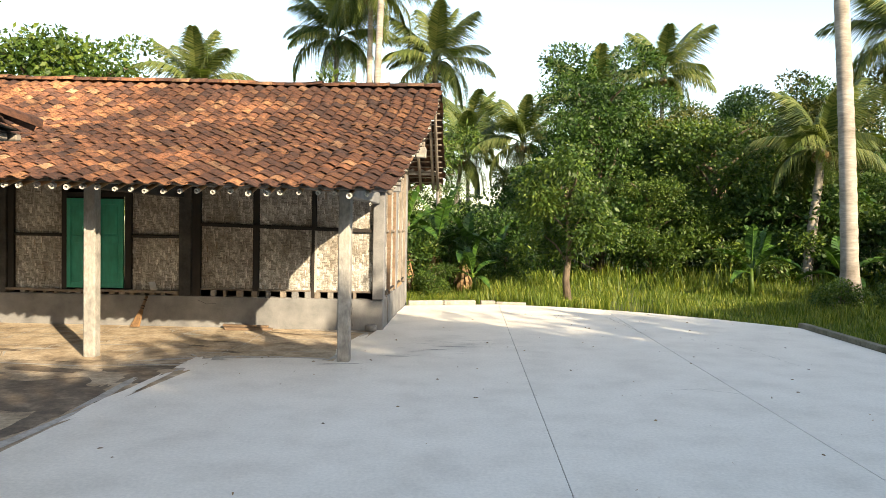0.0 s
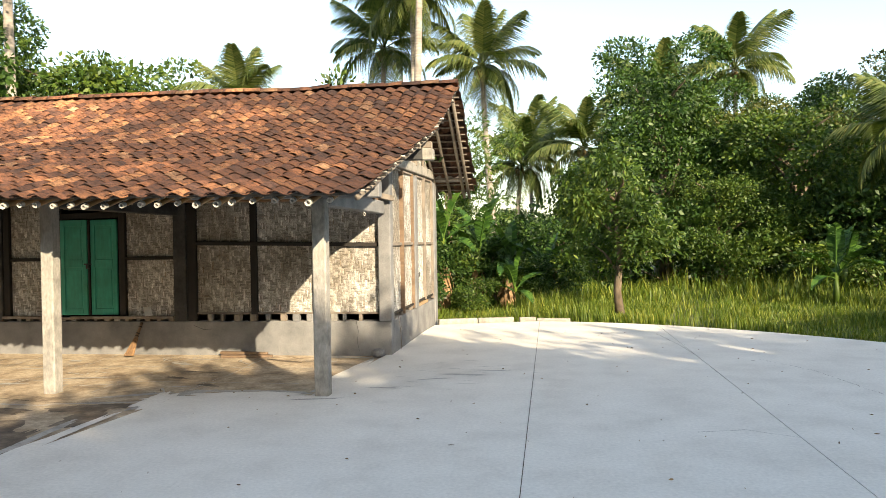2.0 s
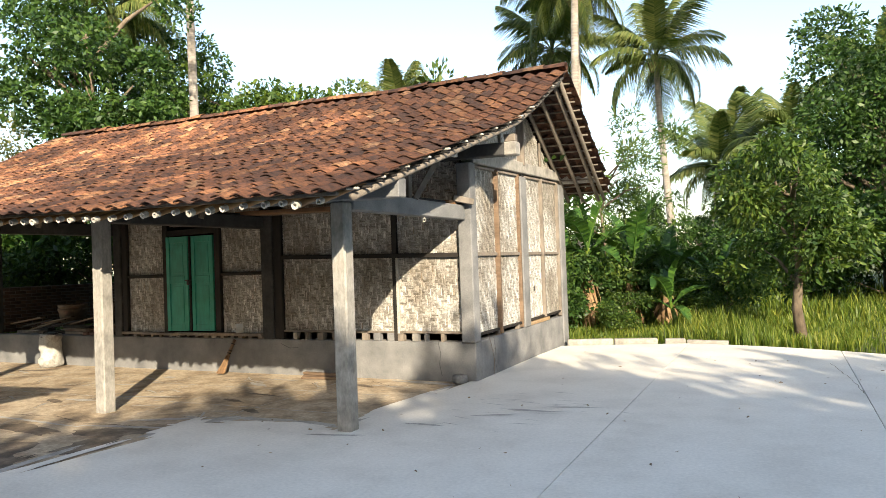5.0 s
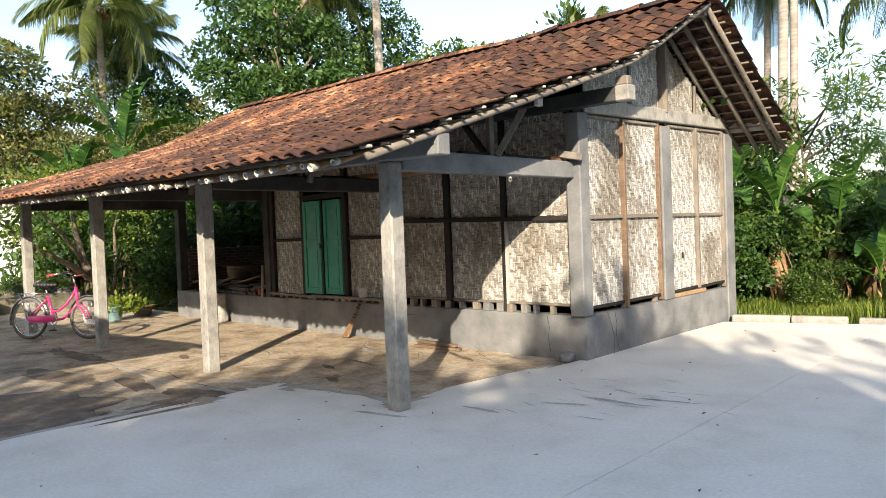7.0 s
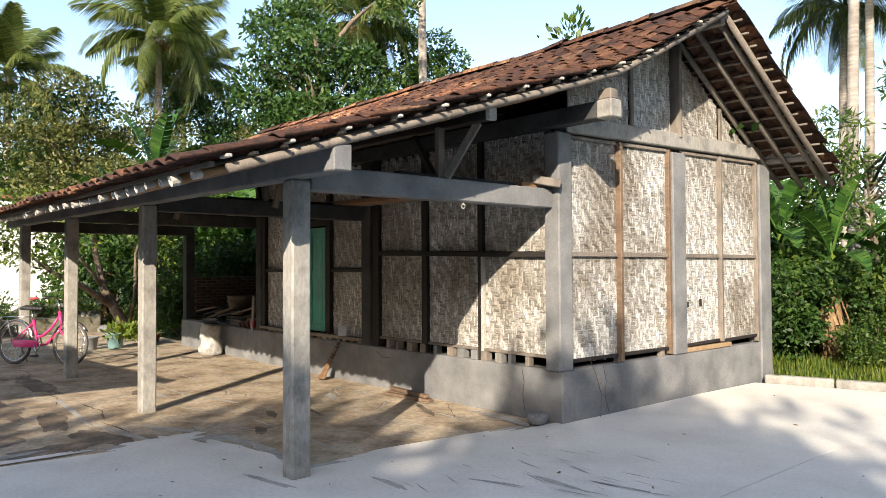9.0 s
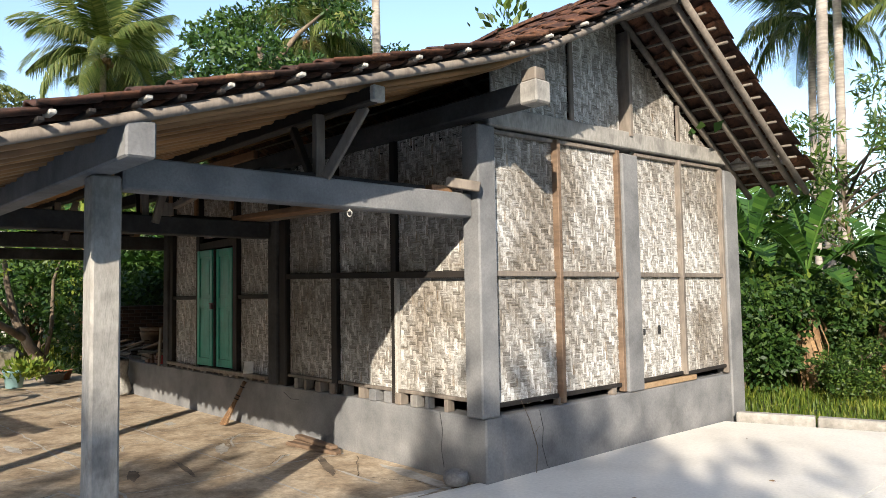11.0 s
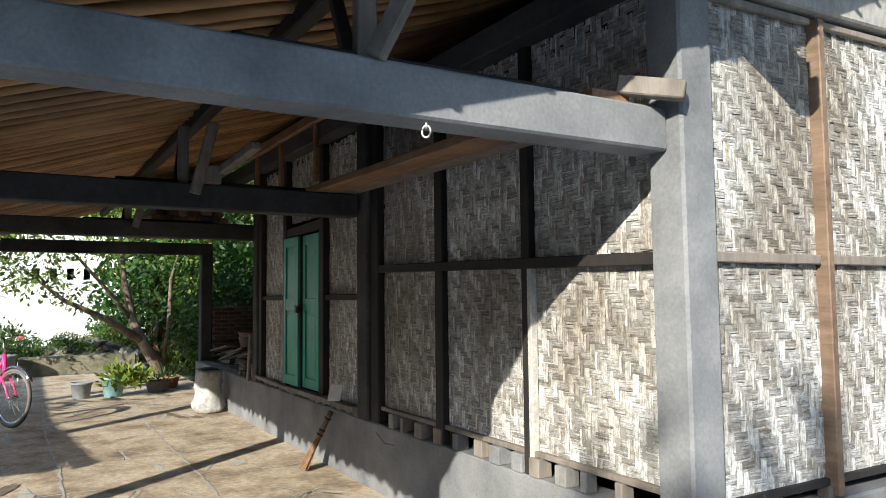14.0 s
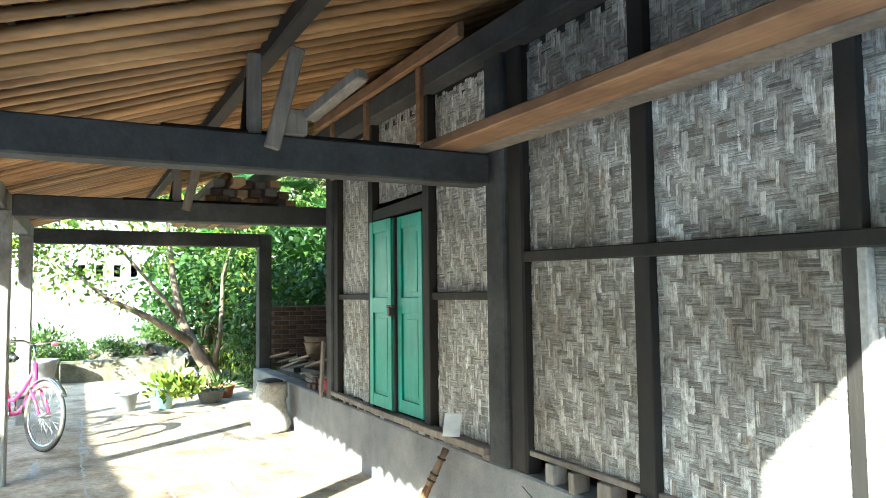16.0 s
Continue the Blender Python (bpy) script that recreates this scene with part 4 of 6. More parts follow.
# bamboo rafters, battens and the verge poles
def pole(points, r, mat, parent, name, sides=8, label=""):
    s = Shape()
    s.tube(points, r, sides)
    return part(name, s, mat, parent, label, smooth=True)


rr = random.Random(8)
x = -1.1
while x > -12.2:
    r = 0.029 + rr.uniform(-0.005, 0.004)
    y0, y1 = 8.21 + rr.uniform(-0.03, 0.05), (13.5 if x > -11.1 else 12.4)
    bow, off, step = rr.uniform(-0.015, 0.015), rr.uniform(0, 0.3), rr.uniform(0.3, 0.42)
    pts, radii = [], []
    yy = y0
    while yy < y1:
        pts.append((x + bow * math.sin(yy * 1.3), yy, roof_z(yy) + sag(x, yy) - 0.035 - r))
        radii.append(r * (1.1 if len(pts) % 3 == 2 else 1.0 - 0.012 * (len(pts) % 3)))
        yy += 0.03 if len(pts) % 3 else step
    pole(pts, radii, BAMBOO, roof, "rafter")
    s = Shape()
    p = Vector(pts[0])
    d = (p - Vector(pts[1])).normalized()
    turn = d.to_track_quat("Z", "Y").to_matrix()
    s.lathe([(r * 0.5, 0.003), (r * 0.56, 0.05), (r * 1.0, 0.052), (r * 1.06, 0.0), (r * 0.9, -0.01)], p, 12, turn)
    part("rafter_end", s, PALEBAMBOO, roof, "pale cut bamboo end", smooth=False)
    x -= 0.185 + rr.uniform(-0.025, 0.025)
s = Shape()
s.beam((-12.2, 8.27, roof_z(8.27) - 0.012), (-0.95, 8.27, roof_z(8.27) - 0.012), 0.035, 0.03, 0.005)
part("eaves_lath", s, GREYWOOD, roof, "grey lath along the eaves")
# front battens near-black: the shade of the rafter gaps put into their colour
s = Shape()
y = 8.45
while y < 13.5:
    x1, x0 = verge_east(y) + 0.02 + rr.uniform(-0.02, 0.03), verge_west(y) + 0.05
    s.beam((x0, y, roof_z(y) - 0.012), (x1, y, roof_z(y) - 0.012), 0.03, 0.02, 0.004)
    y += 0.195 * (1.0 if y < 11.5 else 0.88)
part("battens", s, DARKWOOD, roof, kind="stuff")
s = Shape()
y = 13.8
while y < 16.28:
    s.beam((-11.1, y, roof_z(y) - 0.006), (-0.58 + rr.uniform(-0.02, 0.02), y, roof_z(y) - 0.006), 0.03, 0.022, 0.004)
    y += 0.172
part("battens", s, GREYWOOD, roof, kind="stuff")
for y in [8.3 + 0.39 * i for i in range(13)]:
    s = Shape()
    xe = verge_east(y) + 0.03
    s.beam((xe - 0.12, y, roof_z(y) + 0.012), (xe - 0.01, y, roof_z(y) + 0.012), 0.032, 0.02, 0.005)
    part("batten_end", s, PALEBAMBOO, roof, "pale cut batten end")
pole([(verge_east(yy) - 0.06, yy, roof_z(yy) - 0.06) for yy in (8.32, 9.2, 10.4, 11.3, 11.8, 12.4, 13.55)], 0.029, GREYWOOD, roof, "verge_pole", 10, "grey verge pole")
for x in (-0.68, -0.78, -1.06, -1.33, -2.4, -3.6):
    pole([(x, yy, roof_z(yy) - 0.055) for yy in (13.62, 14.6, 15.5, 16.36)], 0.033, GREYWOOD, roof, "rafter")

roof.location.z += rise(-6)
roof.rotation_euler.y = math.atan(0.014)

# ---- things of the porch ----
s = Shape()
s.beam((-4.78, 11.5, 2.222 + rise(-4.78) * 1.15), (-1.45, 11.5, 2.222), 0.2, 0.055, 0.006)
solo("timber_plank", s, ORANGEWOOD, "long sawn brown plank lying on the tie beams", "plank", "stored planks")
s = Shape()
s.beam((-4.74, 11.68, 2.214 + rise(-4.74) * 1.15), (-1.5, 11.68, 2.214), 0.13, 0.04, 0.006)
solo("timber_plank", s, GREYWOOD, "long grey plank lying on the tie beams", "plank", "stored planks")
s = Shape()
s.beam((-1.47, 11.55, 2.282), (-1.27, 11.72, 2.23), 0.07, 0.075, 0.006)
solo("wood_block", s, GREYWOOD, "short pale offcut of timber lying on the tie beam", "wood block")
s = Shape()
pts = [(-1.40 + 0.012 * math.sin(t), 10.62 + 0.014 * math.sin(t) * 0.7, 1.995 - 0.022 * (1 - math.cos(t)) * 0.9) for t in [2 * math.pi * i / 14 for i in range(15)]]
s.tube(pts, 0.0035, 6)
s.tube([(-1.40, 10.62, 2.005), (-1.40, 10.62, 1.985)], 0.004, 6)
solo("rope_loop", s, PALEBAMBOO, "small pale rope loop hanging under the tie beam", "rope", smooth=True)
# tube lamp, built as a plain timber batten on a bracket
lamp_bracket = thing("wall_bracket", (-4.62, 10.75, 2.35), "unlit tube lamp and its bracket beside the strut, in weathered timber", "bracket")
s = Shape()
s.beam((-4.5, 10.68, 2.34), (-4.12, 10.82, 2.47), 0.07, 0.06, 0.008)
part("batten", s, GREYWOOD, lamp_bracket)
s = Shape()
s.box((-4.6, 10.56, 2.25), (-4.52, 10.68, 2.38), 0.006)
part("bracket", s, GREYWOOD, lamp_bracket)

# timber stacked over the west bay
rs = random.Random(12)
for row in range(3):
    for i in range(7 - row):
        y = 10.75 + i * 0.13 + row * 0.05
        s = Shape()
        x0 = -8.25 + rs.uniform(-0.12, 0.12)
        z = 2.235 + rise(-8.5) * 1.2 + row * 0.085
        s.beam((x0 - 2.2, y, z), (x0 + 0.3, y + rs.uniform(-0.02, 0.02), z), 0.11, 0.075, 0.008)
        solo("timber_plank", s, (FRESHWOOD, BROWNWOOD, GREYWOOD)[(i + row) % 3], "rough sawn timber stacked over the tie beams", "plank", "timber stack")
s = Shape()
s.tube([(-8.2, 10.95, 2.62), (-10.6, 10.98, 2.62)], 0.05, 10)
solo("bamboo_pole", s, BAMBOO, "thick bamboo pole on the timber stack", "bamboo", smooth=True)

# broom against the plinth
broom = thing("broom", (-5.22, 11.58, 0), "short straw broom leaning on the grey plinth", "broom")
foot, top = Vector((-5.26, 11.55, 0.0)), Vector((-5.17, 11.765, 0.47))
d = top - foot
s = Shape()
rbm = random.Random(2)
for i in range(90):
    a = rbm.uniform(0, 6.28)
    r = rbm.uniform(0.2, 1) * 0.1
    off = Vector((math.cos(a) * r * 0.8, math.sin(a) * r * 0.35, 0))
    s.tube([foot + off + Vector((0, 0, 0.004)), foot + d * 0.35 + off * 0.6, foot + d * 0.62 + off * 0.25], [0.004, 0.004, 0.006], 4)
part("bristles", s, STRAW, broom)
s = Shape()
s.tube([foot + d * 0.52, foot + d * 0.62, foot + d * 0.9, top], [0.024, 0.026, 0.02, 0.024], 10)
part("handle", s, BROWNWOOD, broom, "bound brown handle", True)
for t in (0.58, 0.66, 0.86):
    s = Shape()
    s.tube([foot + d * t, foot + d * (t + 0.025)], 0.029, 10)
    part("binding", s, DARKWOOD, broom, smooth=True)

for i, (dx, dy, dz, a) in enumerate(((0, 0, 0, 0), (0.05, -0.07, 0, 4), (-0.03, 0.01, 0.036, -3))):
    s = Shape()
    s.beam((-3.86 + dx, 11.66 + dy - 0.01 * a, 0.0 + dz), (-3.12 + dx, 11.66 + dy + 0.01 * a, 0.0 + dz), 0.075, 0.034, 0.006)
    solo("wood_offcut", s, BROWNWOOD, "reddish brown timber offcut lying by the plinth", "plank", "offcuts by the plinth")

s = Shape()
s.lathe([(0.05, 0.0), (0.085, 0.012), (0.1, 0.05), (0.09, 0.095), (0.06, 0.11), (0.045, 0.085)], (-1.50, 11.63, 0.0), 16)
solo("stone_mortar", s, ROCK, "small round grey stone mortar at the corner of the plinth", "stone", smooth=True)

sack = thing("rubbish_sack", (-8.95, 11.56, -0.02), "dirty white plastic sack filled and slumped against the plinth", "sack")
s = Shape()
prof = [(0.14, 0.0), (0.18, 0.03), (0.19, 0.08), (0.185, 0.14), (0.175, 0.2), (0.168, 0.26), (0.164, 0.32), (0.165, 0.38), (0.168, 0.44), (0.172, 0.5), (0.168, 0.55), (0.14, 0.53)]
s.lathe(prof, (-8.95, 11.56, -0.02), 26)
s.v = [(x + 0.045 * noise.noise((x * 6, y * 6, z * 9)) + 0.02 * noise.noise((x * 22, y * 22, z * 30)), y + 0.02 * noise.noise((x * 22 + 9, y * 22, z * 30)) + 0.045 * noise.noise((x * 7 + 5, y * 7, z * 7)), z + (0.02 * noise.noise((x * 6, y * 6 + 3, z * 6)) if z > 0.02 else 0)) for x, y, z in s.v]
part("bag", s, SACK, sack, smooth=True)
s = Shape()
s.lathe([(0.12, 0.0), (0.15, 0.02), (0.13, 0.06), (0.07, 0.085), (0.02, 0.09)], (-8.95, 11.56, 0.47), 20)
part("rubbish", s, BLACK, sack, "dark rubbish in the open mouth", True)

# ---- west bay and yard ----
def brick_wall(x, y0, y1, z0, z1, thick):
    w = thing("brick_wall", (x, (y0 + y1) / 2, z0), "half-height wall of bare dark bricks", "wall", kind="structure")
    s = Shape()
    s.box((x - thick / 2 + 0.008, y0, z0), (x + thick / 2 - 0.008, y1, z1 - 0.006), 0.003)
    part("mortar", s, MORTAR, w)
    b = Shape().box((-thick / 2, -0.1, -0.026), (thick / 2, 0.1, 0.026), 0.005).mesh("brick", BRICK)
    z, row = z0 + 0.03, 0
    while z < z1:
        y = y0 + 0.1 + (0.105 if row % 2 else 0)
        while y < y1 - 0.08:
            piece("brick", b, w, Matrix.Translation((x, y, z)))
            y += 0.211
        z += 0.063
        row += 1


brick_wall(-10.95, FY + 0.14, 14.6, 0.485, 1.32, 0.11)
for i, (x, y, h) in enumerate(((-10.3, 12.2, 0.1), (-9.9, 12.15, 0.16), (-9.4, 12.1, 0.08), (-8.9, 12.05, 0.2), (-8.3, 12.0, 0.12), (-8.0, 12.1, 0.22))):
    for k in range(max(1, int(h / 0.055))):
        s = Shape()
        a = rs.uniform(-0.15, 0.15)
        s.beam((x - 0.3, y - a, 0.50 + k * 0.056), (x + 0.3, y + a, 0.50 + k * 0.056), 0.12, 0.05, 0.006)
        solo("wood_offcut", s, (GREYWOOD, BROWNWOOD, DARKWOOD)[(i + k) % 3], "old board lying in a heap on the plinth", "plank", "boards on the plinth")
for i in range(9):
    s = Shape()
    x, z = -8.1 - 0.26 * i, 0.66 + 0.05 * (i % 3)
    s.beam((x - 0.35, 11.98 + 0.03 * (i % 2), z - 0.1), (x + 0.38, 12.1 - 0.03 * (i % 3), z + rs.uniform(-0.06, 0.1)), rs.uniform(0.08, 0.16), 0.025, 0.004)
    solo("wood_offcut", s, (GREYWOOD, DARKWOOD, BROWNWOOD)[i % 3], "old board tossed on the heap behind the plinth", "plank", "boards on the plinth")
s = Shape()
s.box((-10.6, FY + 0.16, 0.0), (-7.7, 12.6, 0.474), 0.01)
solo("rubble_fill", s, DIRT, "packed earth fill behind the plinth", "earth", kind="structure")
for i in range(2):
    s = Shape()
    z = 0.60 + i * 0.07
    s.lathe([(0.17, 0), (0.18, 0.005), (0.235, 0.26), (0.25, 0.3), (0.24, 0.31), (0.225, 0.26), (0.16, 0.02)], (-9.35, 12.3, z), 24)
    solo("bamboo_basket", s, BROWNWOOD, "round woven bamboo basket on the heap of boards", "basket", "stacked baskets", smooth=True)
for i in range(6):
    s = Shape()
    x, y = -8.45 + 0.13 * (i % 3), 11.93 + 0.02 * i
    s.box((x - 0.055, y - 0.1, 0.486 + 0.054 * (i // 3)), (x + 0.055, y + 0.1, 0.538 + 0.054 * (i // 3)), 0.006)
    solo("loose_brick", s, BRICK, "loose red brick lying on the plinth", "brick", "loose bricks")
s = Shape()
s.lathe([(0.045, 0), (0.05, 0.004), (0.05, 0.12), (0.044, 0.122), (0.04, 0.1)], (-8.05, 11.92, 0.487), 16)
solo("tin_can", s, RED, "red tin standing on the plinth", "tin", smooth=True)
s = Shape()
s.beam((-7.72, 11.74, 0.486), (-7.7, 11.76, 1.02), 0.06, 0.025, 0.004)
solo("wood_offcut", s, GREYWOOD, "pale board standing against the column", "plank")
s = Shape()
s.beam((-5.04, 11.735, 0.572), (-5.1, 11.785, 0.70), 0.11, 0.006, 0.002)
solo("white_card", s, WHITEPAPER, "torn white card leaning on the woven wall", "card")


def pot(x, y, r, h, mat, label, z=-0.018):
    s = Shape()
    s.lathe([(r * 0.72, 0), (r * 0.74, 0.004), (r * 0.95, h * 0.88), (r * 1.06, h * 0.9), (r * 1.06, h), (r * 0.94, h), (r * 0.9, h * 0.85)], (x, y, z), 20)
    p = thing("plant_pot", (x, y, z), label, "plant pot", "pots in the yard")
    part("pot", s, mat, p, smooth=True)
    s = Shape()
    s.lathe([(r * 0.9, h * 0.84), (r * 0.5, h * 0.87), (0.01, h * 0.88)], (x, y, z), 16)
    part("soil", s, DIRT, p)
    return p


def plant_leaves(name, x, y, z, n, length, spread, mat, parent, seed, narrow=0.3):
    rng = np.random.default_rng(seed)
    at = np.array([x, y, z]) + rng.normal(size=(n, 3)) * np.array([spread * 0.5, spread * 0.5, spread * 0.3])
    at[:, 2] = np.maximum(at[:, 2], z - spread * 0.25)
    way = unit((at - np.array([x, y, z - spread])) + rng.normal(size=(n, 3)) * spread * 0.5)
    L = length * (0.6 + 0.7 * rng.random(n))
    me = leaf_mesh(name, at - np.array(BASE[parent.name]), way, L, L * narrow, mat, rng)
    ob = new(name, me)
    ob.parent = parent
    BASE[ob.name] = BASE[parent.name]
    return ob


pot(-11.35, 10.25, 0.15, 0.24, GREYPLASTIC, "grey plastic pot with bare soil on the yard floor")
p = pot(-11.3, 10.68, 0.17, 0.3, TEAL, "blue-grey bucket planted with bright broad leaves")
plant_leaves("foliage", -11.2, 10.86, 0.24, 380, 0.11, 0.29, LEAF_LIGHT, p, 5, 0.6)
p = pot(-11.6, 11.35, 0.19, 0.17, ROCK, "wide grey bowl with a low plant on the yard floor")
plant_leaves("foliage", -11.6, 11.35, 0.18, 70, 0.08, 0.16, LEAF_MID, p, 6)
p = pot(-12.0, 11.6, 0.16, 0.18, TERRACOTTA, "terracotta pot with a spiky plant on the yard floor")
plant_leaves("foliage", -12.0, 11.6, 0.2, 60, 0.16, 0.18, LEAF_DARK, p, 7, 0.15)
p = pot(-14.9, 9.15, 0.24, 0.46, GREYPLASTIC, "tall grey bucket with a small shrub in it")
plant_leaves("foliage", -14.9, 9.15, 0.75, 260, 0.1, 0.42, LEAF_MID, p, 8, 0.45)

low = thing("garden_wall", (-15.4, 8, 0), "low mossy concrete garden wall with a broken end", "wall", kind="structure")
for y0, y1, h in ((-2.0, 5.0, 0.36), (5.01, 9.4, 0.37), (9.41, 11.5, 0.35)):
    s = Shape()
    s.box((-15.52, y0, -0.1), (-15.3, y1, h), 0.025)
    part("wall_block", s, MOSSY, low)
for i in range(9):
    s = Shape()
    r = rs.uniform(0.09, 0.19)
    s.lathe([(r * 0.5, 0), (r * 0.95, r * 0.35), (r, r * 0.7), (r * 0.6, r * 1.15), (0.01, r * 1.25)], (-15.2 - rs.uniform(-0.3, 0.5), 11.5 + rs.uniform(-0.1, 0.7), -0.07), 9)
    solo("boulder", s, ROCK, "rough grey stone by the foot of the tree", "stone", "stones by the tree")

for i in range(44):
    s = Shape()
    r = rs.uniform(0.08, 0.19)
    y = rs.uniform(9.4, 11.6)
    z = rs.uniform(-0.1, 0.55) * (1 - abs(y - 10.7) * 0.6)
    s.lathe([(r * 0.5, 0), (r * 0.95, r * 0.35), (r, r * 0.7), (r * 0.6, r * 1.15), (0.01, r * 1.25)], (-16.0 - rs.uniform(0, 0.5), y, z), 9)
    s.v = [(x + r * 0.5 * noise.noise((x * 9, y_ * 9, z_ * 9)), y_ + r * 0.5 * noise.noise((x * 9 + 7, y_ * 9, z_ * 9)), z_ + r * 0.4 * noise.noise((x * 9, y_ * 9 + 5, z_ * 9))) for x, y_, z_ in s.v]
    solo("boulder", s, (MOSSY, MOSSY, DIRT, KERB)[i % 4], "mossy broken stone in a heap behind the low wall", "stone", "rubble heap behind the wall")
s = Shape()
s.lathe([(1.5, 0.0), (1.2, 0.3), (0.7, 0.6), (0.1, 0.68)], (-16.9, 10.6, -0.1), 28)
s.v = [(x + 0.15 * noise.noise((x * 2, y_ * 2, z_ * 2)), y_ + 0.15 * noise.noise((x * 2 + 7, y_ * 2, z_ * 2)), z_ + 0.12 * noise.noise((x * 3, y_ * 3 + 5, z_ * 3))) for x, y_, z_ in s.v]
solo("rubble_bank", s, MOSSY, "bank of mossy rubble and earth against the white house", "rubble", smooth=True)

neighbour = thing("white_house", (-22, 6, 0), "whitewashed building with a row of small vent slots", "house", kind="structure")
slots = [9.75 + 0.42 * k for k in range(6)]
s = Shape()
s.box((-22.2, -6, -0.1), (-22.0, 12.6, 2.02), 0.01)
s.box((-22.2, -6, 2.34), (-22.0, 12.6, 3.6), 0.01)
edges = [-6] + [v for c in slots for v in (c - 0.09, c + 0.09)] + [12.6]
for i in range(0, len(edges), 2):
    s.box((-22.2, edges[i], 2.021), (-22.0, edges[i + 1], 2.339), 0.002)
part("wall", s, WHITEWALL, neighbour)
s = Shape()
s.box((-27, 12.4, -0.1), (-22.21, 12.6, 3.6), 0.01)
s.box((-27, -6, -0.1), (-26.8, 12.39, 3.6), 0.01)
part("wall", s, WHITEWALL, neighbour)
s = Shape()
s.beam((-24.4, -6.2, 3.67), (-24.4, 12.8, 3.67), 5.0, 0.12, 0.02)
part("roof", s, TILE, neighbour)

# the main house beside the start of the walk: only its eaves corner shows
main_house = thing("main_house", (-6.5, 0, 0), "neighbouring house with clay tile eaves over the yard", "house", kind="structure")
s = Shape()
s.box((-11, -8.5, -0.1), (-4.4, 4.5, 2.3), 0.01)
part("wall", s, WHITEWALL, main_house)
s = Shape()
s.beam((-11.5, 5.42, 2.25), (-3.06, 5.42, 2.25), 0.06, 0.05, 0.008)
s.beam((-3.13, 5.36, 2.25), (-3.13, -8.5, 2.25), 0.06, 0.05, 0.008)
part("eaves_beam", s, GREYWOOD, main_house)
s = Shape()
s.add([(-3.06, 5.45, 2.3), (-3.06, -8.5, 2.3), (-7.5, -8.5, 4.3), (-7.5, 1, 4.3), (-12, 5.45, 2.3)], [(0, 1, 2, 3), (0, 3, 4)])
s.add([(-3.06, 5.45, 2.27), (-3.06, -8.5, 2.27), (-7.5, -8.5, 4.27), (-7.5, 1, 4.27), (-12, 5.45, 2.27)], [(3, 2, 1, 0), (4, 3, 0)])
part("roof_boarding", s, DARKWOOD, main_house)
for i in range(12):
    for j in range(11):
        y = 5.34 - i * 0.2
        m = Matrix.Translation((-3.22 - j * 0.155, y, 2.325 + (j + 1) * 0.07)) @ Matrix.Rotation(radians(90), 4, "Z") @ Matrix.Rotation(radians(24), 4, "X")
        if 5.45 - y < (j + 1) * 0.155:
            continue
        piece("tile", TILE_MESH, main_house, m)
for i in range(12):
    f = i / 12 * 0.9
    piece("ridge_tile", RIDGE_MESH, main_house, Matrix.Translation((-3.13 - f * 3.9, 5.4 - f * 3.9, 2.38 + f * 1.75)) @ Matrix.Rotation(radians(45), 4, "Z") @ Matrix.Rotation(radians(18), 4, "Y"))


main_house.location.x -= 0.15


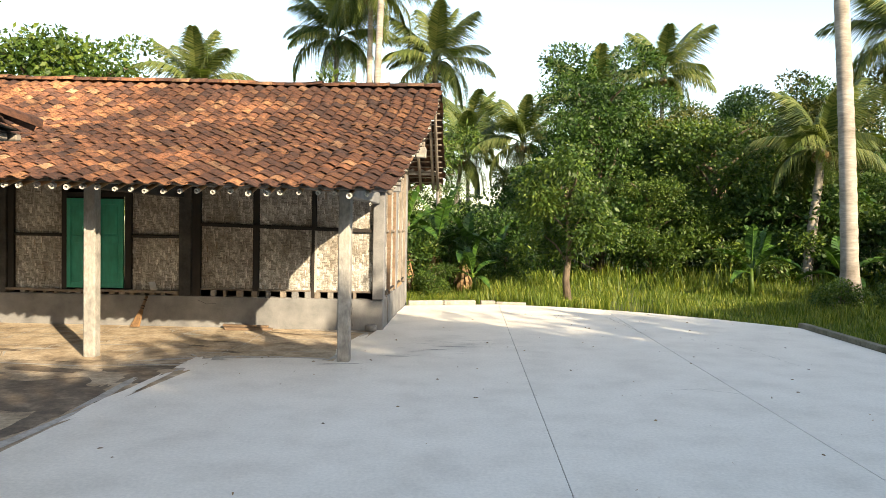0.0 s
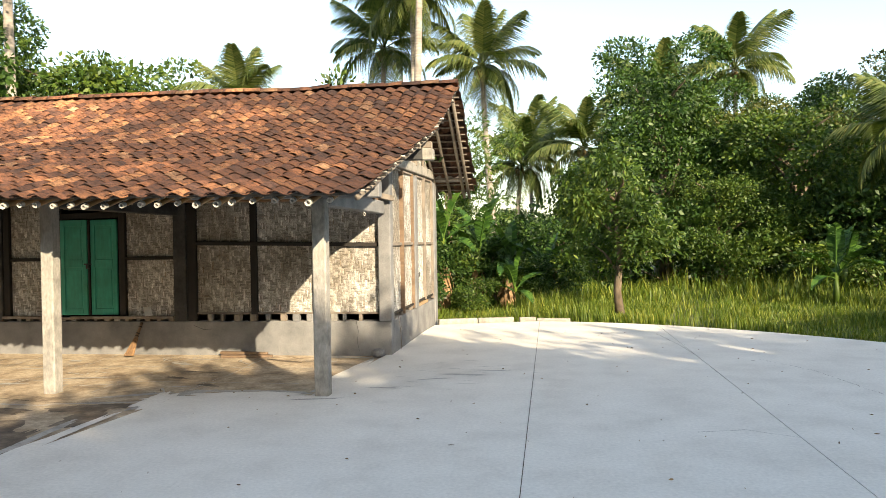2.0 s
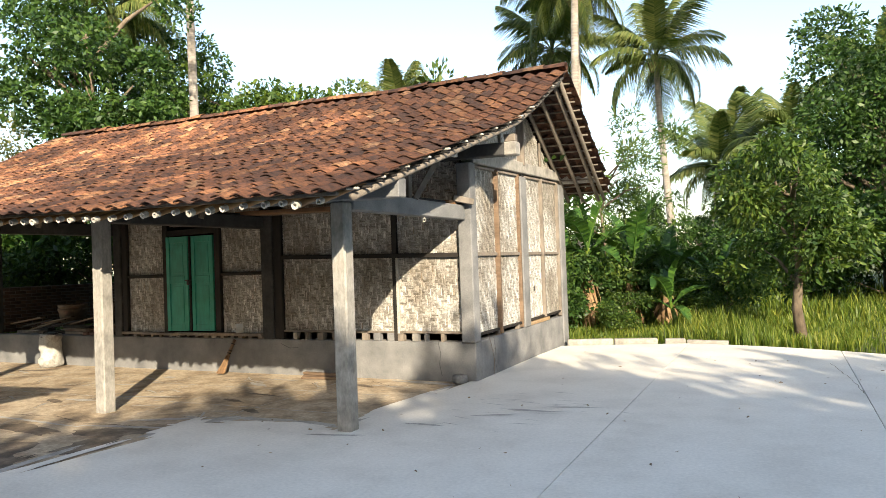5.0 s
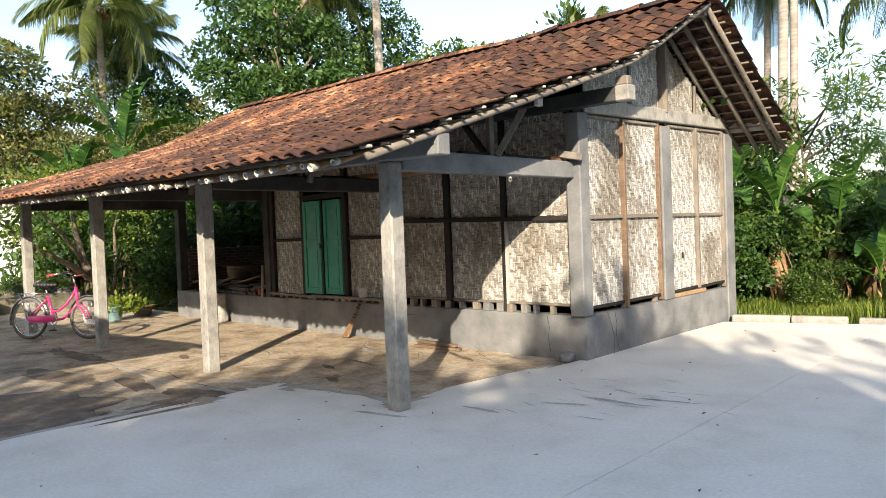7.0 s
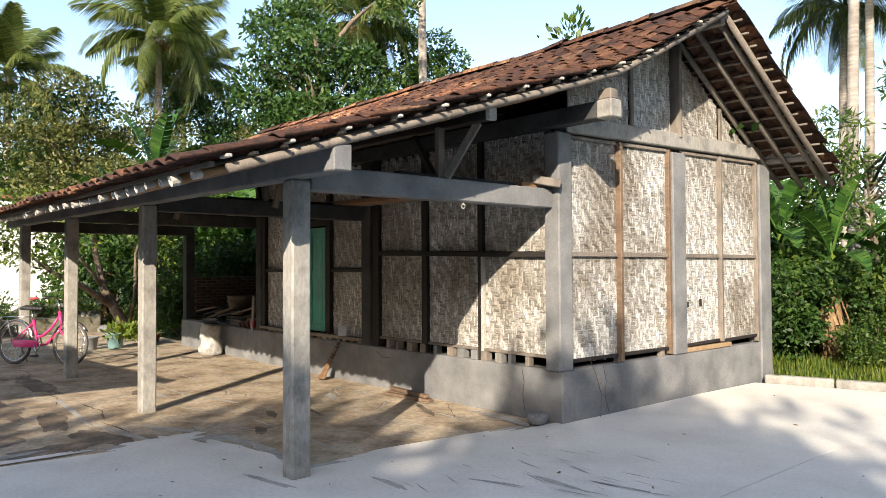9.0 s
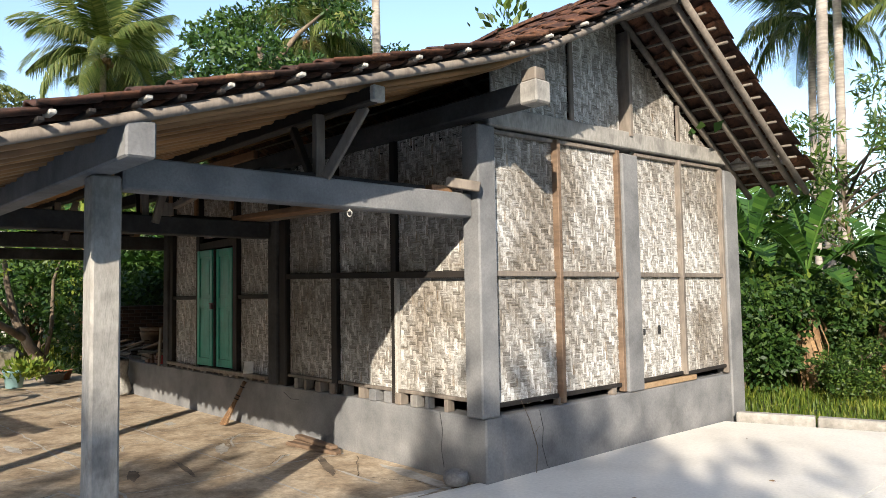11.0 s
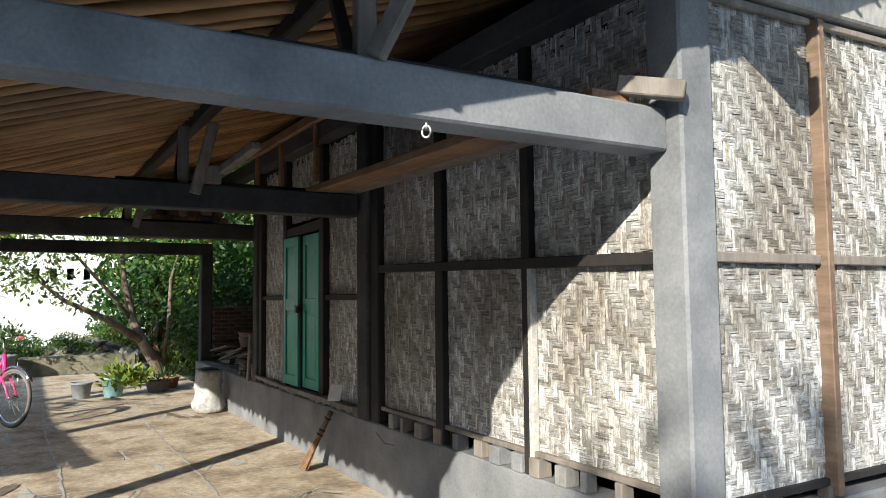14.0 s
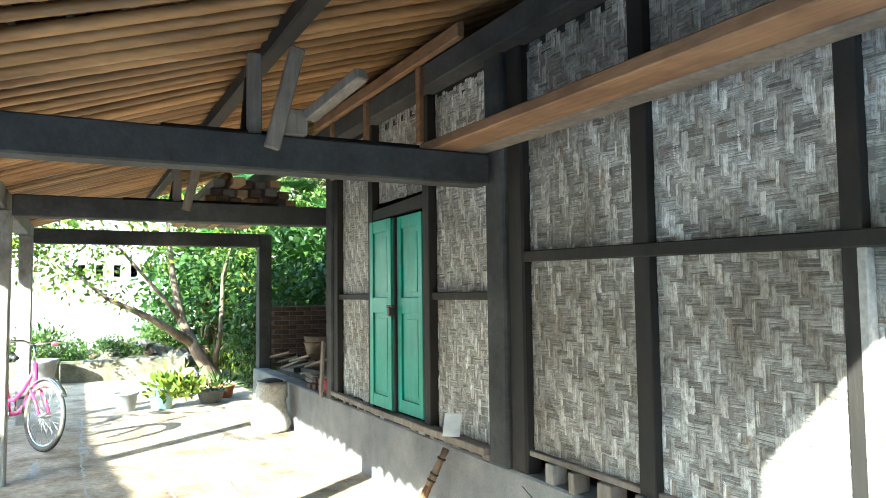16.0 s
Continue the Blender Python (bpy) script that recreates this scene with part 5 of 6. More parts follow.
# ---- bicycle ----
def bicycle(at, heading):
    b = thing("bicycle", at, "pink city bicycle with chrome mudguards parked on its stand", "bicycle")
    M = Matrix.Translation(at) @ Matrix.Rotation(radians(heading), 4, "Z") @ Matrix.Rotation(radians(-4), 4, "X") @ Matrix.Diagonal((1.12, 1.12, 1.12, 1))

    def put(name, s, mat, parent, label=""):
        s.v = [tuple(M @ Vector(q)) for q in s.v]
        return part(name, s, mat, parent, label, True)

    R = 0.30
    for name, cx in (("wheel", 0.0), ("wheel", -0.98)):
        c = Vector((cx, 0, R))
        ring = [c + Vector((math.cos(t) * (R - 0.02), 0, math.sin(t) * (R - 0.02))) for t in [2 * math.pi * i / 36 for i in range(37)]]
        s = Shape()
        s.tube(ring, 0.02, 8, False)
        w = put(name, s, TYREWALL, b, "tan-walled tyre on a chrome rim")
        s = Shape()
        s.tube([c + (p - c) * 1.05 for p in ring], 0.013, 6, False)
        put("tread", s, RUBBER, w)
        s = Shape()
        s.tube([c + (p - c) * 0.915 for p in ring], 0.011, 6, False)
        put("rim", s, CHROME, w)
        s = Shape()
        for i in range(28):
            t = 2 * math.pi * i / 28
            h = Vector((math.cos(t + 0.5 * (-1) ** i) * 0.02, 0.025 * (-1) ** i, math.sin(t + 0.5 * (-1) ** i) * 0.02))
            s.tube([c + h, c + Vector((math.cos(t) * 0.25, 0, math.sin(t) * 0.25))], 0.0018, 4)
        s.tube([c + Vector((0, -0.05, 0)), c + Vector((0, 0.05, 0))], 0.02, 8)
        put("spokes", s, CHROME, w)
        s = Shape()
        a0, a1 = (35, 190) if cx == 0 else (5, 200)
        arc = [c + Vector((math.cos(radians(a)) * (R + 0.025), 0, math.sin(radians(a)) * (R + 0.025))) for a in range(a0, a1, 12)]
        for k in (-0.02, -0.007, 0.007, 0.02):
            s.tube([p + Vector((0, k, -abs(k) * 0.5)) for p in arc], 0.008, 6)
        put("mudguard", s, CHROME, b, "chrome mudguard")
    head0, head1 = Vector((-0.17, 0, 0.52)), Vector((-0.22, 0, 0.74))
    bb, seat0 = Vector((-0.56, 0, 0.27)), Vector((-0.68, 0, 0.62))
    rear = Vector((-0.98, 0, R))
    s = Shape()
    s.tube([head0, Vector((-0.28, 0, 0.40)), Vector((-0.42, 0, 0.29)), bb], 0.019, 10)
    s.tube([head1 - Vector((0, 0, 0.06)), Vector((-0.36, 0, 0.50)), Vector((-0.5, 0, 0.4)), bb + (seat0 - bb) * 0.35], 0.016, 10)
    s.tube([bb, seat0], 0.018, 10)
    s.tube([head0, head1], 0.022, 10)
    for k in (-0.05, 0.05):
        s.tube([bb + Vector((0, k * 0.5, 0)), rear + Vector((0, k, 0))], 0.011, 8)
        s.tube([seat0 + Vector((0, k * 0.4, -0.05)), rear + Vector((0, k, 0))], 0.010, 8)
    put("bicycle_frame", s, PINK, b, "glossy pink step-through frame")
    s = Shape()
    for k in (-0.045, 0.045):
        s.tube([head0 + Vector((0.0, k, -0.01)), Vector((-0.08, k, 0.42)), Vector((0, k, R))], 0.012, 8)
    put("fork", s, PINK, b)
    s = Shape()
    s.tube([head1, head1 + Vector((-0.03, 0, 0.16))], 0.013, 8)
    for k in (-1, 1):
        s.tube([head1 + Vector((-0.03, 0, 0.16)), head1 + Vector((0.02, 0.14 * k, 0.2)), head1 + Vector((-0.08, 0.26 * k, 0.19)), head1 + Vector((-0.2, 0.28 * k, 0.17))], 0.011, 8)
    put("handlebar", s, CHROME, b, "chrome swept handlebar")
    for k in (-1, 1):
        s = Shape()
        s.tube([head1 + Vector((-0.12, 0.265 * k, 0.185)), head1 + Vector((-0.23, 0.283 * k, 0.165))], 0.017, 8)
        put("grip", s, RED, b)
    s = Shape()
    s.tube([seat0, seat0 + Vector((-0.03, 0, 0.12))], 0.013, 8)
    put("seat_post", s, CHROME, b)
    s = Shape()
    for k in range(7):
        t = k / 6
        s.tube([seat0 + Vector((0.13 - t * 0.27, -0.02 - t * 0.075, 0.145 + 0.012 * t)), seat0 + Vector((0.13 - t * 0.27, 0, 0.165 + 0.02 * t)), seat0 + Vector((0.13 - t * 0.27, 0.02 + t * 0.075, 0.145 + 0.012 * t))], 0.026, 8)
    put("saddle", s, BLACK, b, "black padded saddle")
    s = Shape()
    s.tube([bb + Vector((0, -0.06, 0)), bb + Vector((0, 0.06, 0))], 0.02, 8)
    s.tube([bb + Vector((0, -0.06, 0)), bb + Vector((0.06, -0.07, -0.14))], 0.01, 8)
    s.tube([bb + Vector((0, 0.06, 0)), bb + Vector((-0.06, 0.07, 0.14))], 0.01, 8)
    ringc = [bb + Vector((math.cos(t) * 0.075, -0.045, math.sin(t) * 0.075)) for t in [2 * math.pi * i / 20 for i in range(21)]]
    s.tube(ringc, 0.009, 6, False)
    put("crank", s, CHROME, b)
    s = Shape()
    s.box((-0.95, -0.062, 0.24), (-0.52, -0.046, 0.34), 0.02)
    put("chain_guard", s, PINK, b, "pink chain guard")
    for k in (-1, 1):
        s = Shape()
        e = bb + (Vector((0.06, -0.11, -0.14)) if k < 0 else Vector((-0.06, 0.11, 0.14)))
        s.box(e - Vector((0.045, 0.035, 0.012)), e + Vector((0.045, 0.035, 0.012)), 0.006)
        put("pedal", s, BLACK, b)
    s = Shape()
    for k in (-0.05, 0.0, 0.05):
        s.tube([Vector((-0.75, k, 0.66)), Vector((-1.22, k, 0.66))], 0.007, 6)
    for xx in (-0.78, -0.95, -1.2):
        s.tube([Vector((xx, -0.055, 0.66)), Vector((xx, 0.055, 0.66))], 0.006, 6)
    for k in (-0.055, 0.055):
        s.tube([Vector((-1.1, k, 0.66)), rear + Vector((0, k, 0))], 0.007, 6)
    put("rear_rack", s, CHROME, b, "chrome rear rack")
    s = Shape()
    s.tube([rear + Vector((0.02, 0.06, -0.02)), Vector((-0.95, 0.2, 0.012))], 0.008, 6)
    put("stand", s, CHROME, b)


bicycle((-9.08, 9.38, -0.016), 32)


# ---- trees and plants ----
def limbs(s, rng, base, height, spread, r, n, start=0.35):
    top = Vector(base) + Vector((rng.uniform(-0.15, 0.15) * spread, rng.uniform(-0.15, 0.15) * spread, height * 0.8))
    b = Vector(base)
    mids = [b + (top - b) * t + Vector((rng.uniform(-0.05, 0.05), rng.uniform(-0.05, 0.05), 0)) * spread * (t > 0) for t in (0, 0.2, 0.45, 0.7, 1)]
    s.tube(mids, [r * 1.25, r, r * 0.8, r * 0.5, r * 0.15], 9)
    ends = []
    for i in range(n):
        t = rng.uniform(start, 0.9)
        p = b + (top - b) * t
        a = 2 * math.pi * (i + rng.random()) / n
        e = p + Vector((math.cos(a) * spread * rng.uniform(0.5, 0.95), math.sin(a) * spread * rng.uniform(0.5, 0.95), height * rng.uniform(0.08, 0.28)))
        mid = (p + e) / 2 + Vector((0, 0, height * 0.03)) + Vector((rng.uniform(-0.1, 0.1), rng.uniform(-0.1, 0.1), 0)) * spread
        s.tube([p, mid, e], [r * 0.5, r * 0.3, r * 0.08], 6)
        ends.append(e)
    return ends + [top]


def tree(name, at, height, spread, r, n_limbs, count, size, mat, seed, label, low=0.35, blob=0.42, droop=0.25, narrow=0.5, group="trees round the yard"):
    rng = random.Random(seed)
    t = thing(name, at, label, "tree", group)
    s = Shape()
    ends = limbs(s, rng, at, height, spread, r, n_limbs, low)
    part("trunk", s, BARK, t, smooth=True)
    blobs = []
    for e in ends:
        e = e - Vector(at)
        for k in range(3):
            rr_ = spread * blob * rng.uniform(0.55, 1.1)
            blobs.append((e.x + rng.uniform(-0.35, 0.35) * spread, e.y + rng.uniform(-0.35, 0.35) * spread, max(e.z + rng.uniform(-0.16, 0.12) * height, rr_ * 0.6), rr_))
    ob = new("crown", crown_mesh("crown", blobs, count, size, mat, seed, droop, narrow))
    ob.parent = t
    return t


def again(src, x, y, k=1.0, turn=0.0, kz=None, label=""):
    c = copy_thing(src, pose(x, y, -0.06, 0, 0, turn))
    c.scale = (k, k, kz or k)
    return tagged(c, label)


def frond_mesh(name, length, seed, droop):
    """A palm frond: an arched midrib along +x with drooping leaflets on both sides."""
    rng = np.random.default_rng(seed)
    n = 104
    v, f = [], []
    t = np.linspace(0.0, 1.0, 12)

    def arch(u):
        return np.array([length * (u - 0.16 * u * u * droop * 1.4), 0, length * (0.34 * u - 0.62 * droop * u * u)])
    for i, u in enumerate(t):
        c = arch(u)
        w = 0.035 * (1 - u) + 0.006
        v += [c + (0, -w, 0), c + (0, w, 0), c + (0, 0, w * 0.9)]
    for i in range(11):
        a = i * 3
        f += [(a, a + 3, a + 5, a + 2), (a + 1, a + 2, a + 5, a + 4), (a, a + 1, a + 4, a + 3)]
    for side in (-1, 1):
        for k in range(n):
            u = 0.16 + 0.83 * k / n
            c = arch(u)
            L = length * 0.33 * math.sin(math.pi * min(1, 0.18 + u * 0.80)) ** 0.7 * rng.uniform(0.8, 1.1)
            fall = rng.uniform(0.7, 1.5)
            a = np.array([0.55, side * 0.8, -0.05])
            mid = c + a * L * 0.5 + np.array([0, 0, -0.10 * L * fall])
            end = c + a * L * 0.8 + np.array([0, 0, -0.62 * L * fall])
            w = 0.0125 * length / 3
            b = len(v)
            d = np.array([w, -side * w * 0.3, 0])
            v += [c - d, c + d, mid - d * 1.2, mid + d * 1.2, end]
            f += [(b, b + 1, b + 3, b + 2), (b + 2, b + 3, b + 4, b + 4)]
    s = Shape()
    s.v = [tuple(q) for q in v]
    s.f = [tuple(dict.fromkeys(q)) for q in f]
    return s.mesh(name, LEAF_PALM)


FRONDS = [frond_mesh("frond", 3.0, 1, 0.55), frond_mesh("frond", 2.9, 2, 0.95), frond_mesh("frond", 2.7, 3, 1.35)]


COCONUT = Shape().lathe([(0.02, -0.13), (0.09, -0.07), (0.115, 0.0), (0.09, 0.08), (0.02, 0.13)], (0, 0, 0), 8).mesh("coconut", DRYLEAF, True)


def palm(x, y, h, lean=(0.0, 0.0), r=0.15, k=1.0, seed=1, n=20, label="tall coconut palm with a grey ringed trunk"):
    rng = random.Random(seed)
    at = (x, y, -0.06)
    p = thing("coconut_palm", at, label, "palm tree", "coconut palms")
    s = Shape()
    pts, rad = [], []
    m = max(14, int(h * 5))
    for i in range(m + 1):
        t = i / m
        pts.append((x + lean[0] * t + 0.12 * math.sin(t * 3 + seed), y + lean[1] * t, -0.06 + h * t))
        rad.append(r * (1.0 - 0.35 * t + 0.45 * max(0, 1 - t * 14)) * (1.03 if i % 2 else 0.97))
    s.tube(pts, rad, 12)
    part("trunk", s, PALMBARK, p, smooth=True)
    top = Vector(pts[-1])
    for i in range(n):
        level = i / n
        az = i * 137.5 + rng.uniform(-12, 12)
        tilt = 62 - 95 * level + rng.uniform(-8, 8)
        me = FRONDS[0] if level < 0.35 else (FRONDS[1] if level < 0.7 else FRONDS[2])
        sc = k * rng.uniform(0.88, 1.08)
        ob = piece("frond", me, p, Matrix.Translation(top) @ Matrix.Rotation(radians(az), 4, "Z") @ Matrix.Rotation(radians(-tilt), 4, "Y") @ Matrix.Diagonal((sc, sc, sc, 1)))
    for i in range(9):
        a = i * 2.4
        q = top + Vector((math.cos(a) * 0.22 * k, math.sin(a) * 0.22 * k, -0.22 * k - 0.1 * (i % 2)))
        piece("coconut", COCONUT, p, Matrix.Translation(q))
    return p


def banana_leaf(name, length, width, seed, droop):
    """A broad banana blade along +x, folded on its midrib, with torn edges."""
    rng = random.Random(seed)
    s = Shape()
    n = 16
    for side in (-1, 1):
        for i in range(n):
            u0, u1 = i / n, (i + 1) / n - (rng.uniform(0.0, 0.02) if rng.random() < 0.45 else 0)
            quad = []
            sink = rng.uniform(0.0, 0.06)
            for u, e in ((u0, 0), (u1, 0), (u1, 1), (u0, 1)):
                uu = 0.18 + 0.82 * u
                x = length * (uu - 0.12 * droop * uu * uu)
                z = length * (0.25 * uu - 0.55 * droop * uu * uu)
                w = width * (math.sin(math.pi * min(1.0, 0.08 + u * 0.93)) ** 0.6) * e * 0.5
                quad.append((x + e * 0.05, side * w, z + abs(w) * 0.45 - e * sink))
            s.add(quad, [(0, 1, 2, 3)])
    rib = []
    for i in range(9):
        uu = i / 8
        rib.append((length * (uu - 0.12 * droop * uu * uu), 0, length * (0.25 * uu - 0.55 * droop * uu * uu) - 0.008))
    s.tube(rib, [0.022 * (1 - i / 8) + 0.005 for i in range(9)], 5)
    return s.mesh(name, LEAF_BANANA)


BANANA_LEAVES = [banana_leaf("leaf", 1.5, 0.46, 1, 0.35), banana_leaf("leaf", 1.6, 0.5, 2, 0.8), banana_leaf("leaf", 1.4, 0.42, 3, 1.25)]


def banana(x, y, h, k=1.0, seed=1, n=9, skirt=True, at_z=-0.06):
    rng = random.Random(seed)
    p = thing("banana_plant", (x, y, at_z), "banana plant with broad torn leaves and a dry leaf skirt" if skirt else "young banana plant with broad fresh leaves", "banana plant", "banana plants")
    s = Shape()
    top = Vector((x + rng.uniform(-0.1, 0.1), y + rng.uniform(-0.1, 0.1), at_z + h))
    s.tube([(x, y, at_z), (x, y, at_z + h * 0.5), top], [0.11 * k, 0.09 * k, 0.05 * k], 10)
    part("stem", s, LEAF_LIGHT, p, "pale green stem", True)
    for i in range(n):
        lv = i / n
        az = i * 137.5 + seed * 50
        tilt = 70 - 65 * lv + rng.uniform(-8, 8)
        sc = k * rng.uniform(0.85, 1.1)
        piece("leaf", BANANA_LEAVES[min(2, int(lv * 3))], p, Matrix.Translation(top - Vector((0, 0, lv * 0.25 * k))) @ Matrix.Rotation(radians(az), 4, "Z") @ Matrix.Rotation(radians(-tilt), 4, "Y") @ Matrix.Diagonal((sc, sc, sc, 1)))
    if skirt:
        s = Shape()
        for i in range(54):
            a = rng.uniform(0, 6.28)
            z = at_z + h * rng.uniform(0.3, 0.7)
            r0, w, L = 0.1 * k, rng.uniform(0.02, 0.05), h * rng.uniform(0.25, 0.5)
            c, sn = math.cos(a), math.sin(a)
            o = rng.uniform(0.05, 0.2)
            s.add([(x + c * r0 - sn * w, y + sn * r0 + c * w, z), (x + c * r0 + sn * w, y + sn * r0 - c * w, z),
                   (x + c * (r0 + o) + sn * w * 0.8, y + sn * (r0 + o) - c * w * 0.8, z - L * 0.6), (x + c * (r0 + o) - sn * w * 0.8, y + sn * (r0 + o) + c * w * 0.8, z - L * 0.6),
                   (x + c * (r0 + o * 0.8), y + sn * (r0 + o * 0.8), max(at_z, z - L))], [(0, 1, 2, 3), (3, 2, 4)])
        part("dry_skirt", s, DRYLEAF, p, "hanging dry brown leaves")
    return p


# grove north and east of the yard
small_tree = tree("fruit_tree", (2.4, 17.5, -0.06), 3.4, 1.05, 0.085, 14, 11000, 0.125, LEAF_MID, 4, "small fruit tree with a twisted trunk in the grass", 0.32, 0.42, 0.45, 0.36)
dark = tree("forest_tree", (5.0, 28, -0.06), 8.0, 2.7, 0.2, 14, 24000, 0.155, LEAF_DARK, 11, "dense dark-leaved tree in the grove", 0.2, 0.42)
mid = tree("forest_tree", (9.0, 27, -0.06), 6.4, 2.7, 0.17, 14, 22000, 0.145, LEAF_MID, 12, "leafy green tree in the grove", 0.18, 0.4)
light = tree("forest_tree", (13.5, 29, -0.06), 7.2, 2.4, 0.15, 14, 24000, 0.15, LEAF_OLIVE, 13, "airy olive-green tree in the grove", 0.22, 0.46)
bush = tree("shrub", (8.6, 24.5, -0.06), 2.3, 1.3, 0.05, 12, 5200, 0.135, LEAF_MID, 14, "leafy green shrub at the edge of the grass", 0.08, 0.46, 0.2, 0.45, "shrubs")
dbush = tree("shrub", (8.5, 26.4, -0.06), 2.8, 1.5, 0.05, 12, 5000, 0.17, LEAF_DARK, 15, "dark leafy shrub under the trees", 0.08, 0.46, 0.2, 0.5, "shrubs")
for i, (src, x, y, k) in enumerate((
        (dark, 7.2, 33, 0.95), (mid, 6.3, 25.5, 0.62), (dark, 11.5, 33, 0.9), (mid, 12.5, 25.0, 0.68), (light, 16.5, 27, 0.8), (dark, 16.5, 33, 1.0),
        (mid, 3.4, 29, 0.55), (dark, 20.5, 30, 1.0), (mid, 19.5, 24, 0.75), (light, 10.2, 30, 0.82), (dark, 13.8, 23.8, 0.5), (mid, -0.8, 44, 0.62), (dark, -4.5, 42, 0.6), (mid, -8.5, 36, 0.7),
        (dark, 25, 25, 0.9), (mid, 17, 19.5, 0.7), (dark, 22, 18, 0.85), (light, 20, 14, 0.75), (mid, 17.5, 9, 0.7), (dark, 22, 6, 0.9), (mid, 19, 2, 0.8), (light, 6.6, 30, 0.75), (light, 11.3, 25.6, 0.55), (light, 3.0, 31, 0.6), (dark, 7.0, 40, 1.0), (dark, 11, 40, 1.0), (dark, 16, 41, 1.1), (dark, 2.6, 42, 0.6))):
    again(src, x, y, k, i * 67)
for i, (src, x, y, k) in enumerate((
        (dbush, 4.6, 26.0, 1.0), (dbush, 6.8, 27.2, 1.1), (bush, 9.8, 23.0, 0.8), (dbush, 11.2, 23.6, 1.1), (dbush, 13.5, 21, 1.0), (bush, 12.0, 19.2, 0.7), (bush, 9.6, 16.2, 0.4),
        (dbush, 1.6, 26.5, 0.8), (dbush, -0.3, 29, 0.9), (dbush, -2.4, 25, 0.8), (bush, 7.8, 15.6, 0.35), (bush, 11.0, 15.0, 0.55), (dbush, 13.5, 16.5, 0.9), (dbush, 15.5, 18.0, 1.2), (dbush, 10.6, 26, 1.2), (dbush, 14.5, 12.0, 1.0),
        (bush, -2.5, 20.5, 0.75), (bush, -0.5, 23.5, 0.6), (dbush, -4.8, 21.5, 1.2), (dbush, 2.6, 29.5, 1.2), (dbush, 8.6, 29.2, 1.3), (dbush, 16.5, 22.8, 1.3), (dbush, 12.6, 27.5, 1.4))):
    again(src, x, y, k, i * 83)

palm(8.95, 17.6, 13.5, (-0.75, 0.0), 0.2, 1.0, 1)
palm(-1.1, 28.2, 8.1, (-0.2, 0), 0.14, 0.95, 2)
palm(-5.7, 30.5, 9.6, (0.1, 0), 0.15, 1.05, 3)
palm(-3.05, 23.9, 12.5, (0.1, 0), 0.14, 1.0, 4)
palm(-3.8, 27.0, 10.4, (-0.1, 0), 0.14, 1.0, 5)
palm(6.2, 37.8, 8.3, (0, 0), 0.15, 1.25, 6)
palm(9.6, 37.5, 9.6, (0.2, 0), 0.15, 1.2, 7)
palm(-9.6, 25.5, 6.5, (0, 0), 0.15, 0.9, 8)
palm(0.0, 46, 7.8, (0, 0), 0.15, 1.25, 9)
palm(-0.8, 40, 5.6, (0.3, 0), 0.15, 1.2, 10)
palm(10.4, 22.5, 4.3, (0.1, 0), 0.17, 0.85, 11)
palm(15.0, 26, 8.6, (0, 0), 0.15, 1.1, 12)
palm(2.2, 38, 6.2, (0.4, 0), 0.15, 1.15, 18)

banana(-1.6, 18.6, 1.75, 0.85, 33, 7)
banana(-0.9, 19.6, 1.5, 1.0, 22, 7)
banana(-0.1, 19.2, 1.1, 0.85, 23, 6)
banana(-2.7, 19.5, 2.1, 0.95, 4)
banana(0.2, 18.2, 0.6, 0.6, 14, 6, False)
banana(7.4, 19.3, 0.8, 0.75, 5, 6, False)
banana(9.4, 18.7, 0.7, 0.85, 6, 6, False)
banana(8.1, 20.6, 1.0, 0.8, 7, 7, False)
banana(0.9, 20.8, 0.9, 0.7, 8, 6, False)
for i, (x, y, k) in enumerate(((-2.3, 18.0, 0.55), (0.3, 19.8, 0.5), (1.0, 20.2, 0.45), (-2.2, 19.6, 0.8), (-0.4, 20.2, 0.6), (-0.85, 18.15, 0.36), (-2.0, 18.9, 0.55))):
    again(bush if i % 2 else dbush, x, y, k, i * 50)

feathery = tree("feathery_tree", (0.9, 21.5, -0.06), 4.6, 1.7, 0.06, 12, 5000, 0.16, LEAF_MID, 21, "slender tree with fine feathery leaves", 0.5, 0.3, 0.1, 0.22)
feathery.location = (-1.7, 21.0, -0.06)

# west side: trees behind and beyond the house
big = tree("broadleaf_tree", (-14.3, 17.2, -0.06), 10.2, 2.1, 0.22, 18, 24000, 0.15, LEAF_DARK, 31, "tall glossy dark-leaved tree behind the house", 0.12, 0.42, 0.2, 0.5)
again(mid, -14.5, 25.5, 1.4, 80)
again(big, -19.0, 24.0, 1.05, 150)
again(mid, -10.8, 28.5, 0.95, 20)
again(light, -22.0, 17.5, 0.85, 60)
again(light, -20.0, 14.0, 0.72, 160)
again(light, -26.5, 13.5, 1.05, 10)
again(mid, -28.5, 9.0, 1.1, 90)
again(light, -30, 4, 1.0, 190)
again(mid, -25, -4, 1.0, 50)
again(dark, -33, 14, 1.15, 250)
again(dark, -29, 20, 1.2, 120)
again(mid, -17.0, 15.2, 0.7, 310)
palm(-25.5, 16.2, 10.6, (0.2, 0), 0.17, 1.3, 13)
palm(-15.0, 21.1, 14.5, (0.1, 0), 0.17, 1.0, 14)
palm(-18.4, 20.9, 10.4, (0.1, 0), 0.15, 1.1, 15)
palm(-31.0, 12.0, 9.5, (0.1, 0), 0.17, 1.2, 16)
palm(-29.0, 18.5, 10.0, (0.1, 0), 0.17, 1.2, 17)
banana(-16.2, 13.1, 4.1, 1.35, 9, 9, True)
banana(-13.2, 14.2, 2.2, 1.1, 10)
